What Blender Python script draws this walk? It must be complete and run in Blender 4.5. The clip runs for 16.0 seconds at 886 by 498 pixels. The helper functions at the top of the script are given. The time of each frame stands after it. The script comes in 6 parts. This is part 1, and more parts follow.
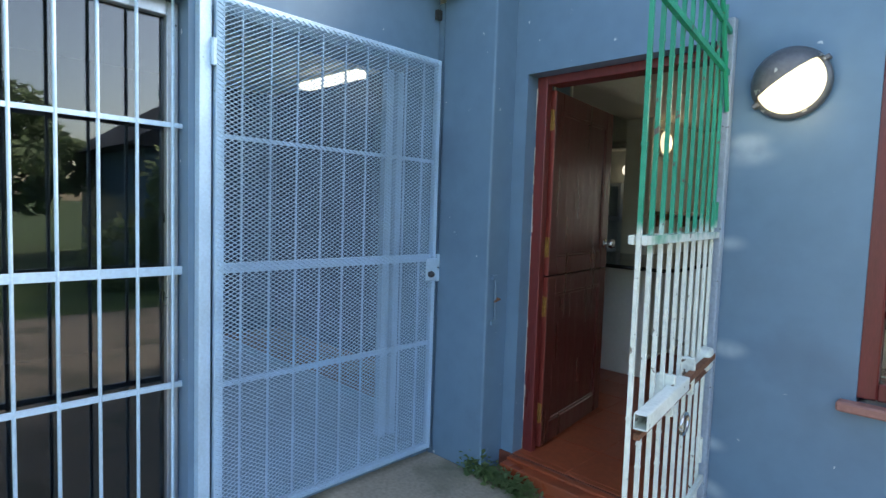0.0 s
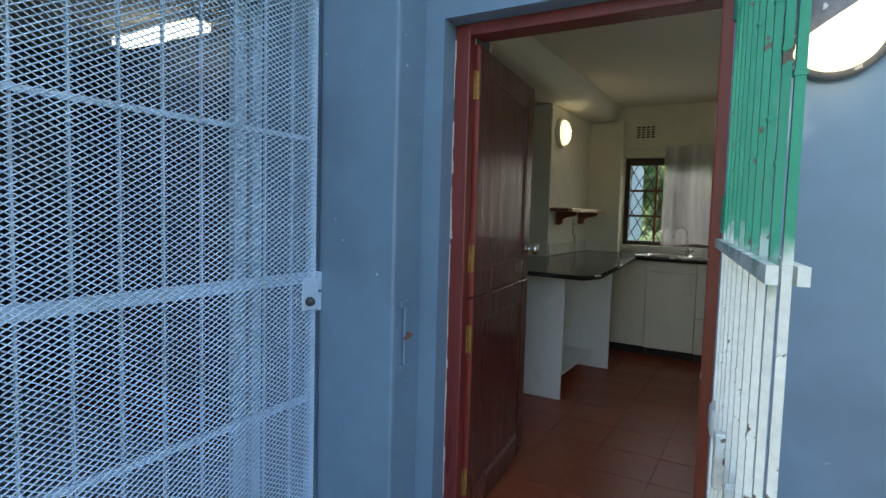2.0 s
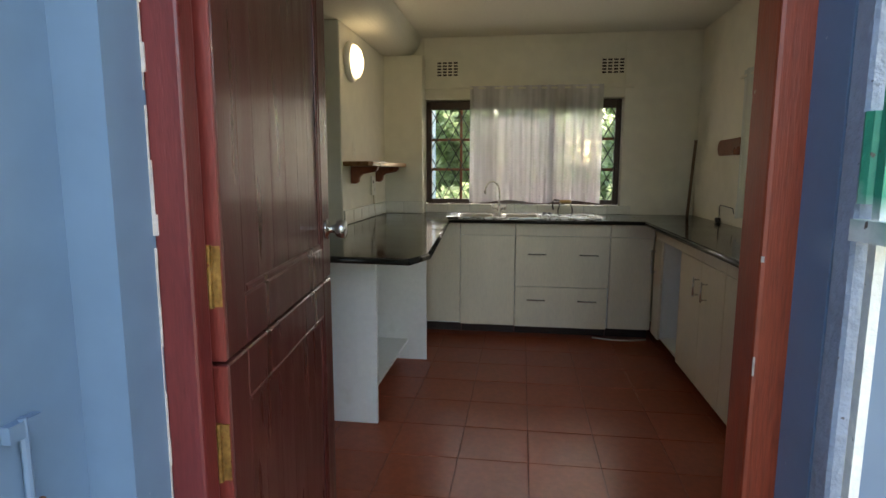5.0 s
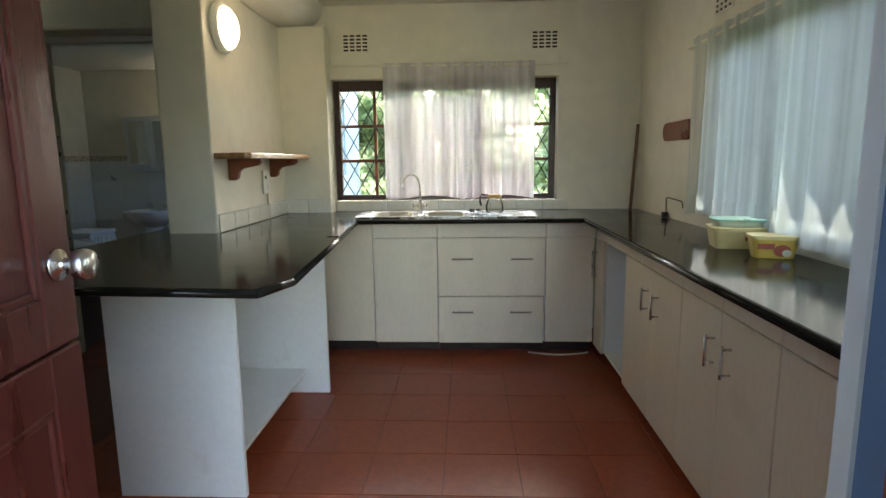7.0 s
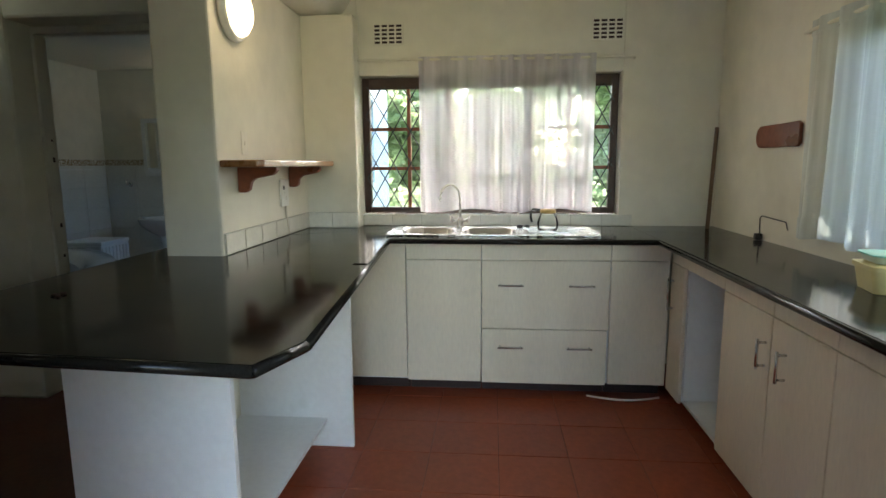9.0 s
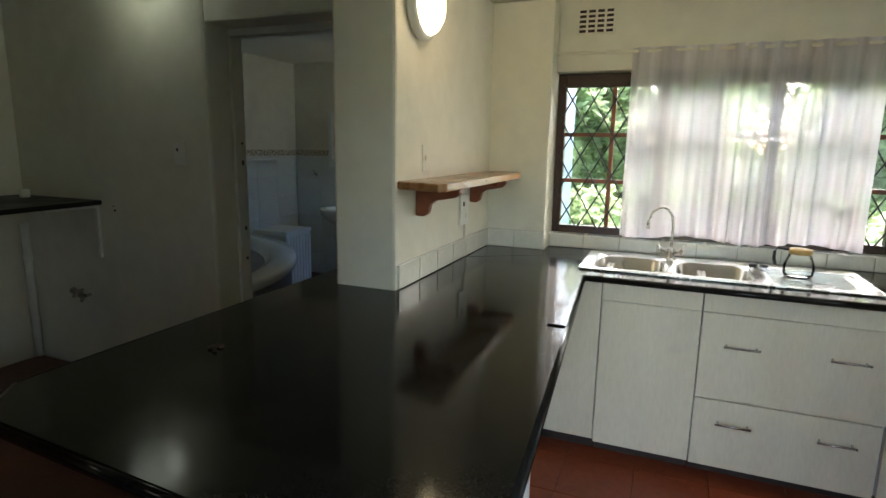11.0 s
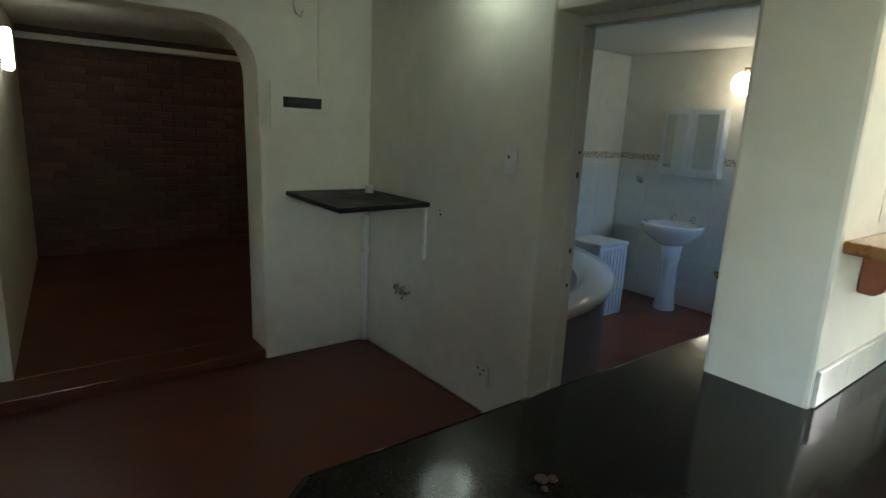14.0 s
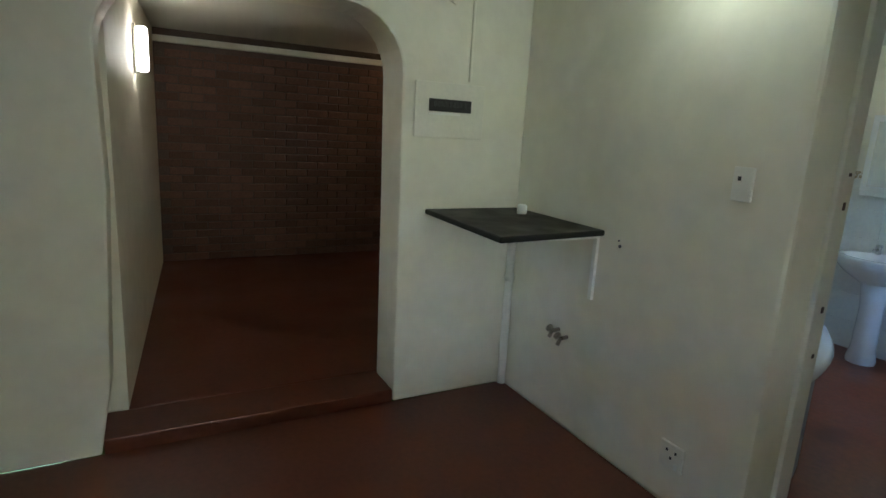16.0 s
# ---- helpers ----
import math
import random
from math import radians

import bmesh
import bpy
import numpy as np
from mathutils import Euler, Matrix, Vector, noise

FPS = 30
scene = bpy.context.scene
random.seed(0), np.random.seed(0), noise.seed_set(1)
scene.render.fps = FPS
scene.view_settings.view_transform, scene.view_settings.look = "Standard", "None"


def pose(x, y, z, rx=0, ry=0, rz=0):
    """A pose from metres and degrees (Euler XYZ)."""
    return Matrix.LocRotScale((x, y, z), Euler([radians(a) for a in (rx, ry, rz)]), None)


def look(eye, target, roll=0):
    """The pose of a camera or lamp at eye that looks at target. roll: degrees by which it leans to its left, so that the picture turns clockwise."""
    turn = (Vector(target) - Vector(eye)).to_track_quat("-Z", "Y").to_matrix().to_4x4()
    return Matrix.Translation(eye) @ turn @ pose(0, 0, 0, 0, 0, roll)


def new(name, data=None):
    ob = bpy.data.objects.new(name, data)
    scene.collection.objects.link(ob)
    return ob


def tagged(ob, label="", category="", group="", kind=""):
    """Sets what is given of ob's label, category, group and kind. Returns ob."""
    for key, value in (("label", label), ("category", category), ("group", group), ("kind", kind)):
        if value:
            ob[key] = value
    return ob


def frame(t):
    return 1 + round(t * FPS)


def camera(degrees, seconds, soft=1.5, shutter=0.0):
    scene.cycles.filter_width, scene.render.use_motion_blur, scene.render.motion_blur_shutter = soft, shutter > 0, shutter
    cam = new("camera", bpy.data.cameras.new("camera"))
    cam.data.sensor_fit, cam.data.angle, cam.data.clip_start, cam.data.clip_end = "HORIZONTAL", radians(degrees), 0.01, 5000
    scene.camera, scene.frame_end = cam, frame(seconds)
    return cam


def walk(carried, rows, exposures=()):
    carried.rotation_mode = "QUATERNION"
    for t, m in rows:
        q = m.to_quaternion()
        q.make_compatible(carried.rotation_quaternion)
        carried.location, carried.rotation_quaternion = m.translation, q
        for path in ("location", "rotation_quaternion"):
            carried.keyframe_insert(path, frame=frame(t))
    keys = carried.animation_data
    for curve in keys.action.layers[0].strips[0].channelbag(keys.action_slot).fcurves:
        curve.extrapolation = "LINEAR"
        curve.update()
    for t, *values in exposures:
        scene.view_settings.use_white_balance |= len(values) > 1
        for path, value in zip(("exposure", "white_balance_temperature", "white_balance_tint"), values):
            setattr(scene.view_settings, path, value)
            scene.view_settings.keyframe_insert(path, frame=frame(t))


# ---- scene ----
cam = camera(77.0, 16.0)
METRES, EYE, TILT, LEAN, TURN = 5.1, 1.34, 0.0, 0.0, 42.2
PATH = [
    (0, (1.466, 0.34, 1.281), (0.079, 1.774, 1.144), 1.9),
    (0.5, (1.267, 0.456, 1.283), (-0.069, 1.939, 1.151), 1.8),
    (1, (1.107, 0.574, 1.281), (-0.118, 2.149, 1.153), 1.6),
    (1.5, (0.946, 0.761, 1.289), (-0.168, 2.417, 1.158), 1.8),
    (2, (0.809, 0.918, 1.29), (-0.199, 2.639, 1.153), 1.6),
    (2.5, (0.656, 1.065, 1.287), (-0.231, 2.851, 1.134), 1.4),
    (3, (0.544, 1.202, 1.291), (-0.18, 3.059, 1.116), 1.1),
    (3.5, (0.478, 1.387, 1.292), (-0.101, 3.291, 1.09), 0.8),
    (4, (0.428, 1.611, 1.289), (-0.043, 3.542, 1.061), 0.3),
    (4.5, (0.377, 1.784, 1.279), (-0.002, 3.731, 1.025), 0.3),
    (5, (0.32, 1.984, 1.286), (0.044, 3.945, 1.006), 0.1),
    (7.5, (0.499, 2.802, 1.285), (0.417, 4.776, 0.973), -0.8),
    (8, (0.454, 2.945, 1.298), (0.375, 4.92, 0.989), -0.8),
    (10.5, (0.168, 3.545, 1.396), (-0.403, 5.438, 1.092), 0.9),
    (11, (0.102, 3.671, 1.476), (-0.633, 5.495, 1.112), 1.0),
    (11.5, (0.057, 3.776, 1.525), (-0.871, 5.504, 1.136), 1.3),
    (12, (0.018, 3.852, 1.526), (-1.107, 5.459, 1.132), 1.9),
    (12.5, (-0.041, 3.92, 1.525), (-1.298, 5.423, 1.124), 2.1),
    (13, (-0.158, 3.976, 1.545), (-1.512, 5.39, 1.132), 2.5),
    (13.5, (-0.293, 4.035, 1.543), (-1.755, 5.337, 1.131), 2.7),
    (14, (-0.417, 4.051, 1.549), (-1.958, 5.255, 1.129), 2.8),
    (14.5, (-0.619, 4.084, 1.545), (-2.227, 5.194, 1.122), 3.1),
    (15, (-0.77, 4.115, 1.548), (-2.44, 5.129, 1.122), 3.2),
    (15.5, (-0.926, 4.117, 1.537), (-2.632, 5.072, 1.117), 3.2),
    (16, (-1.125, 4.104, 1.544), (-2.85, 5.025, 1.125), 3.3),
]
EXPOSURES = [(0, 2.22, 6950, 8), (2.5, 2.40, 7250, 10), (3.5, 2.62, 7450, 12), (5.0, 3.15, 7950, 15), (7.5, 4.08, 7250, 13), (8.0, 4.08, 7250, 13), (10.5, 4.08, 7150, 12), (12.0, 4.15, 6950, 11), (13.5, 4.8, 6600, 9), (14.5, 5.4, 6500, 8), (15.0, 5.65, 6600, 8), (16.0, 6.05, 6500, 10)]
walk(cam, [(t, look(eye, target, roll)) for t, eye, target, roll in PATH], EXPOSURES)

# ---- world, sun, lamps ----
world = bpy.data.worlds.new("sky")
scene.world = world
world.use_nodes = True
wn = world.node_tree.nodes
sky = wn.new("ShaderNodeTexSky")
sky.sky_type, sky.sun_disc = "NISHITA", False
sky.sun_elevation, sky.sun_rotation = radians(40), radians(25)
sky.air_density, sky.dust_density, sky.ozone_density = 1.0, 2.0, 1.5
world.node_tree.links.new(sky.outputs[0], wn["Background"].inputs[0])
wn["Background"].inputs[1].default_value = 0.15

sun = new("sun", bpy.data.lights.new("sun", "SUN"))
sun.data.energy, sun.data.angle, sun.data.color = 1.3, radians(14), (1.0, 0.96, 0.9)
sun.matrix_world = look((4.0, 8.6, 8.0), (0, 0, 0))


def lamp(name, at, power, color, size=0.05):
    ob = new(name, bpy.data.lights.new(name, "POINT"))
    ob.data.energy, ob.data.color, ob.data.shadow_soft_size = power, color, size
    ob.location = at
    return ob


def window_light(name, at, target, w, h, power, color):
    ob = new(name, bpy.data.lights.new(name, "AREA"))
    ob.data.shape, ob.data.size, ob.data.size_y = "RECTANGLE", w, h
    ob.data.energy, ob.data.color = power, color
    ob.matrix_world = look(at, target)
    return ob


WARM, COOL = (1.0, 0.83, 0.55), (0.85, 1.0, 0.92)
lamp("kitchen_wall_lamp_bulb", (-0.70, 5.75, 2.008), 0.09, WARM)
lamp("dining_wall_lamp_bulb", (-2.58, 5.84, 2.30), 0.08, COOL, 0.14)
lamp("lounge_lamp_bulb", (-5.35, 4.20, 1.94), 0.006, (1, 0.95, 0.85))
lamp("lounge_second_bulb", (-6.9, 6.9, 2.1), 0.033, (1, 0.8, 0.55))
lamp("bathroom_globe_bulb", (-2.67, 9.06, 1.90), 0.016, (1, 0.9, 0.7))
lamp("fluorescent_bulb", (-2.57, 3.0, 2.22), 0.06, (1.0, 0.98, 0.86), 0.08)
lamp("porch_bulb", (0.93, 2.50, 1.72), 0.25, (1, 0.9, 0.65))
window_light("kitchen_window_light", (0.30, 6.735, 1.45), (0.30, 5.0, 1.3), 1.60, 0.85, 0.28, (1.0, 0.98, 0.93))
window_light("side_window_light", (1.59, 4.5, 1.45), (0.5, 4.5, 1.3), 2.1, 0.85, 0.34, (0.93, 1.0, 0.96))
window_light("bathroom_window_light", (-0.75, 8.3, 1.55), (-3.5, 8.0, 1.0), 0.9, 0.75, 0.72, (0.72, 0.87, 1.0))


# ---- materials ----
def node_mat(name):
    m = bpy.data.materials.new(name)
    m.use_nodes = True
    return m, m.node_tree.nodes, m.node_tree.links, m.node_tree.nodes["Principled BSDF"]


def surface(name, color, rough=0.5, vary=0.12, scale=3.0, grain=60.0, bump=0.15, metal=0.0, spec=0.5,
            stain=None, stain_at=0.62, stain_scale=4.0, stretch=(1, 1, 1), per_object=0.0, rough_vary=0.1, chip=None, chip_at=0.7, chip_scale=30.0, coat=0.0):
    """Paint, plaster, wood or metal with broad and fine variation, stains with soft edges, chips with hard ones."""
    m, n, l, p = node_mat(name)
    tc = n.new("ShaderNodeTexCoord")
    mp = n.new("ShaderNodeMapping")
    mp.inputs["Scale"].default_value = stretch
    l.new(tc.outputs["Object"], mp.inputs[0])
    big, fine = n.new("ShaderNodeTexNoise"), n.new("ShaderNodeTexNoise")
    big.inputs["Scale"].default_value, big.inputs["Detail"].default_value = scale, 5
    fine.inputs["Scale"].default_value, fine.inputs["Detail"].default_value = grain, 4
    l.new(mp.outputs[0], big.inputs["Vector"])
    l.new(mp.outputs[0], fine.inputs["Vector"])
    add = n.new("ShaderNodeMath")
    add.operation = "ADD"
    l.new(big.outputs[0], add.inputs[0])
    l.new(fine.outputs[0], add.inputs[1])
    ramp = n.new("ShaderNodeMapRange")
    ramp.inputs[1].default_value, ramp.inputs[2].default_value = 0.7, 1.3
    ramp.inputs[3].default_value, ramp.inputs[4].default_value = 1 - vary, 1 + vary
    l.new(add.outputs[0], ramp.inputs[0])
    mul = n.new("ShaderNodeMix")
    mul.data_type, mul.blend_type = "RGBA", "MULTIPLY"
    mul.inputs[0].default_value = 1
    mul.inputs[6].default_value = (*color, 1)
    l.new(ramp.outputs[0], mul.inputs[7])
    out = mul.outputs[2]
    if per_object:
        info = n.new("ShaderNodeObjectInfo")
        r = n.new("ShaderNodeMapRange")
        r.inputs[3].default_value, r.inputs[4].default_value = 1 - per_object, 1 + per_object
        l.new(info.outputs["Random"], r.inputs[0])
        k = n.new("ShaderNodeMix")
        k.data_type, k.blend_type = "RGBA", "MULTIPLY"
        k.inputs[0].default_value = 1
        l.new(out, k.inputs[6])
        l.new(r.outputs[0], k.inputs[7])
        out = k.outputs[2]
    for tint, at, sc, soft in ((stain, stain_at, stain_scale, 0.14), (chip, chip_at, chip_scale, 0.02)):
        if tint:
            s = n.new("ShaderNodeTexNoise")
            s.inputs["Scale"].default_value, s.inputs["Detail"].default_value = sc, 8
            l.new(tc.outputs["Object"], s.inputs["Vector"])
            e = n.new("ShaderNodeMapRange")
            e.inputs[1].default_value, e.inputs[2].default_value = at, at + soft
            l.new(s.outputs[0], e.inputs[0])
            k = n.new("ShaderNodeMix")
            k.data_type = "RGBA"
            l.new(e.outputs[0], k.inputs[0])
            l.new(out, k.inputs[6])
            k.inputs[7].default_value = (*tint, 1)
            out = k.outputs[2]
    l.new(out, p.inputs["Base Color"])
    rr = n.new("ShaderNodeMapRange")
    rr.inputs[1].default_value, rr.inputs[2].default_value = 0.3, 0.7
    rr.inputs[3].default_value, rr.inputs[4].default_value = max(0.02, rough - rough_vary), min(1, rough + rough_vary)
    l.new(big.outputs[0], rr.inputs[0])
    l.new(rr.outputs[0], p.inputs["Roughness"])
    p.inputs["Metallic"].default_value = metal
    p.inputs["Specular IOR Level"].default_value = spec
    p.inputs["Coat Weight"].default_value = coat
    if bump:
        b = n.new("ShaderNodeBump")
        b.inputs["Strength"].default_value, b.inputs["Distance"].default_value = bump, 0.01
        l.new(add.outputs[0], b.inputs["Height"])
        l.new(b.outputs[0], p.inputs["Normal"])
    return m


def glow(name, color, strength):
    m, n, l, p = node_mat(name)
    p.inputs["Base Color"].default_value = (0.9, 0.9, 0.85, 1)
    p.inputs["Emission Color"].default_value = (*color, 1)
    p.inputs["Emission Strength"].default_value = strength
    return m


def glass(name, color=(0.96, 0.98, 0.97), rough=0.0, ior=1.6):
    m, n, l, p = node_mat(name)
    g, t, mix = n.new("ShaderNodeBsdfGlossy"), n.new("ShaderNodeBsdfTransparent"), n.new("ShaderNodeMixShader")
    fr = n.new("ShaderNodeFresnel")
    fr.inputs[0].default_value = ior
    g.inputs["Roughness"].default_value = rough
    t.inputs[0].default_value = (*color, 1)
    l.new(fr.outputs[0], mix.inputs[0])
    l.new(t.outputs[0], mix.inputs[1])
    l.new(g.outputs[0], mix.inputs[2])
    l.new(mix.outputs[0], n["Material Output"].inputs[0])
    return m


def net(name, color, clear, gather=0.1):
    """Thin woven net: partly open, partly lit through."""
    m, n, l, p = node_mat(name)
    d, tl, t = n.new("ShaderNodeBsdfDiffuse"), n.new("ShaderNodeBsdfTranslucent"), n.new("ShaderNodeBsdfTransparent")
    a, b = n.new("ShaderNodeMixShader"), n.new("ShaderNodeMixShader")
    tc, no, mr = n.new("ShaderNodeTexCoord"), n.new("ShaderNodeTexNoise"), n.new("ShaderNodeMapRange")
    mp = n.new("ShaderNodeMapping")
    mp.inputs["Scale"].default_value = (15, 15, 0.7)
    no.inputs["Scale"].default_value, no.inputs["Detail"].default_value = 1.0, 3
    l.new(tc.outputs["Object"], mp.inputs[0])
    l.new(mp.outputs[0], no.inputs["Vector"])
    l.new(no.outputs[0], mr.inputs[0])
    mr.inputs[1].default_value, mr.inputs[2].default_value = 0.3, 0.7
    mr.inputs[3].default_value, mr.inputs[4].default_value = 1 - clear - gather, 1 - clear + gather
    for s in (d, tl):
        s.inputs[0].default_value = (*color, 1)
    thin = n.new("ShaderNodeMapRange")
    thin.inputs[1].default_value, thin.inputs[2].default_value = 0.3, 0.7
    thin.inputs[3].default_value, thin.inputs[4].default_value = 0.88, 0.45
    l.new(no.outputs[0], thin.inputs[0])
    l.new(thin.outputs[0], a.inputs[0])
    l.new(d.outputs[0], a.inputs[1])
    l.new(tl.outputs[0], a.inputs[2])
    l.new(mr.outputs[0], b.inputs[0])
    l.new(t.outputs[0], b.inputs[1])
    l.new(a.outputs[0], b.inputs[2])
    l.new(b.outputs[0], n["Material Output"].inputs[0])
    return m


BLUE = surface("blue_wall_paint", (0.128, 0.210, 0.302), 0.38, 0.08, 1.6, 12, 0.10, stain=(0.100, 0.158, 0.232), stain_at=0.56, stain_scale=1.4, chip=(0.5, 0.55, 0.6), chip_at=0.72, chip_scale=18)
CREAM = surface("cream_wall_paint", (0.76, 0.725, 0.60), 0.55, 0.06, 1.2, 9, 0.30, stain=(0.66, 0.63, 0.50), stain_at=0.58, stain_scale=1.7)
CEIL = surface("ceiling_paint", (0.72, 0.70, 0.60), 0.7, 0.04, 1.0, 50, 0.08)
TERRA = surface("polished_terracotta", (0.33, 0.072, 0.029), 0.36, 0.18, 2.2, 40, 0.03, spec=0.36, per_object=0.05, stain=(0.25, 0.062, 0.029), stain_at=0.52, stain_scale=3)
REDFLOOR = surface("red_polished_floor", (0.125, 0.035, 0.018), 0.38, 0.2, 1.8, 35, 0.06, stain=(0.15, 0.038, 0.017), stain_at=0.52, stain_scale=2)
GROUT = surface("dark_grout", (0.15, 0.040, 0.022), 0.9, 0.2, 8, 80, 0.2)
CONCRETE = surface("concrete", (0.34, 0.285, 0.22), 0.85, 0.25, 2.0, 50, 0.5, stain=(0.17, 0.16, 0.11), stain_at=0.52, stain_scale=2.2)
EARTH = surface("grass_ground", (0.11, 0.17, 0.05), 0.9, 0.35, 2.0, 40, 0.6)
MAHOG = surface("mahogany_paint", (0.078, 0.015, 0.012), 0.34, 0.18, 3, 50, 0.08, stretch=(6, 6, 0.6), coat=0.2)
MAHOG_FRAME = surface("frame_wood", (0.140, 0.021, 0.019), 0.36, 0.25, 3, 50, 0.10, stretch=(6, 6, 0.6), chip=(0.55, 0.45, 0.38), chip_at=0.74, chip_scale=14)
# brighter copy of the frame wood for one jamb, daylight put into the colour
LIT_JAMB = surface("daylit_jamb_wood", (0.28, 0.042, 0.016), 0.42, 0.3, 3, 50, 0.12, stretch=(7, 7, 0.5), chip=(0.45, 0.35, 0.28), chip_at=0.75, chip_scale=18)
LEAF_EDGE = surface("red_leaf_edge", (0.17, 0.024, 0.018), 0.38, 0.25, 3, 50, 0.10, stretch=(6, 6, 0.6))
DARKWOOD = surface("dark_window_wood", (0.050, 0.022, 0.014), 0.4, 0.25, 4, 60, 0.12)
WARMWOOD = surface("varnished_pine", (0.34, 0.155, 0.055), 0.30, 0.25, 3, 30, 0.06, stretch=(9, 0.8, 9), coat=0.3)
BROWNWOOD = surface("brown_stained_wood", (0.20, 0.055, 0.022), 0.35, 0.25, 4, 40, 0.08)
GRANITE = surface("dark_granite_worktop", (0.0105, 0.0105, 0.0095), 0.11, 0.5, 5, 220, 0.0, spec=0.15, rough_vary=0.04, chip=(0.0125, 0.0125, 0.011), chip_at=0.60, chip_scale=160)
SLAB = surface("charcoal_slab", (0.010, 0.011, 0.0095), 0.5, 0.3, 6, 200, 0.03, spec=0.3)
CABINET = surface("cream_melamine", (0.72, 0.645, 0.50), 0.42, 0.06, 2.5, 30, 0.04, stretch=(3, 3, 0.7), stain=(0.55, 0.50, 0.38), stain_at=0.62, stain_scale=2.2)
WHITEB = surface("white_melamine", (0.78, 0.79, 0.76), 0.4, 0.04, 3, 40, 0.03, stain=(0.68, 0.68, 0.62), stain_at=0.66)
PAINTEDPLATE = surface("painted_plate", (0.75, 0.72, 0.61), 0.5, 0.05, 6, 40, 0.05)
BLACKHOLE = surface("hollow_shade_black", (0.004, 0.004, 0.004), 0.95, 0.2, 6, 60, 0.0, spec=0.0)
TILEC = surface("cream_upstand_tile", (0.74, 0.72, 0.62), 0.2, 0.06, 4, 40, 0.04, per_object=0.04)
# near-black for the shade of toe gaps and vent slots, and for dark scrap
DARKGAP = surface("gap_shade_and_scrap", (0.035, 0.018, 0.014), 0.7, 0.3, 6, 60, 0.1)
STEEL = surface("stainless_steel", (0.62, 0.62, 0.60), 0.22, 0.10, 6, 120, 0.03, metal=1.0)
CHROME = surface("chrome", (0.72, 0.72, 0.70), 0.14, 0.06, 8, 60, 0.0, metal=1.0, rough_vary=0.04)
BRASS = surface("aged_brass", (0.33, 0.18, 0.055), 0.52, 0.35, 30, 120, 0.15, metal=0.85, chip=(0.20, 0.06, 0.03), chip_at=0.64, chip_scale=60)
SILVERP = surface("pale_blue_gate_paint", (0.44, 0.60, 0.75), 0.45, 0.12, 6, 90, 0.12, metal=0.15, chip=(0.22, 0.30, 0.42), chip_at=0.72, chip_scale=40)
def two_tone(name, z_mid):
    """Green paint sprayed over white: a soft, uneven change of colour at one height, chips through to rust."""
    m = surface(name, (0.70, 0.73, 0.67), 0.42, 0.12, 8, 70, 0.35, chip=(0.12, 0.085, 0.06), chip_at=0.665, chip_scale=30)
    n, l, p = m.node_tree.nodes, m.node_tree.links, m.node_tree.nodes["Principled BSDF"]
    old = p.inputs["Base Color"].links[0].from_socket
    chips = old.node
    tc, sep, no = n.new("ShaderNodeTexCoord"), n.new("ShaderNodeSeparateXYZ"), n.new("ShaderNodeTexNoise")
    no.inputs["Scale"].default_value, no.inputs["Detail"].default_value = 9, 4
    l.new(tc.outputs["Object"], sep.inputs[0])
    l.new(tc.outputs["Object"], no.inputs["Vector"])
    add = n.new("ShaderNodeMath")
    add.operation, add.inputs[1].default_value = "MULTIPLY_ADD", 0.30
    l.new(no.outputs[0], add.inputs[0])
    l.new(sep.outputs[2], add.inputs[2])
    edge = n.new("ShaderNodeMapRange")
    edge.inputs[1].default_value, edge.inputs[2].default_value = z_mid + 0.12, z_mid + 0.19
    l.new(add.outputs[0], edge.inputs[0])
    streak = n.new("ShaderNodeTexNoise")
    streak.inputs["Scale"].default_value, streak.inputs["Detail"].default_value = 5, 6
    l.new(tc.outputs["Object"], streak.inputs["Vector"])
    tone = n.new("ShaderNodeMix")
    tone.data_type = "RGBA"
    tone.inputs[6].default_value, tone.inputs[7].default_value = (0.006, 0.20, 0.11, 1), (0.014, 0.34, 0.20, 1)
    l.new(streak.outputs[0], tone.inputs[0])
    k = n.new("ShaderNodeMix")
    k.data_type = "RGBA"
    l.new(edge.outputs[0], k.inputs[0])
    l.new(chips.inputs[6].links[0].from_socket, k.inputs[6])
    l.new(tone.outputs[2], k.inputs[7])
    l.new(k.outputs[2], chips.inputs[6])
    return m


BARPAINT = two_tone("green_over_white_paint", 1.25)


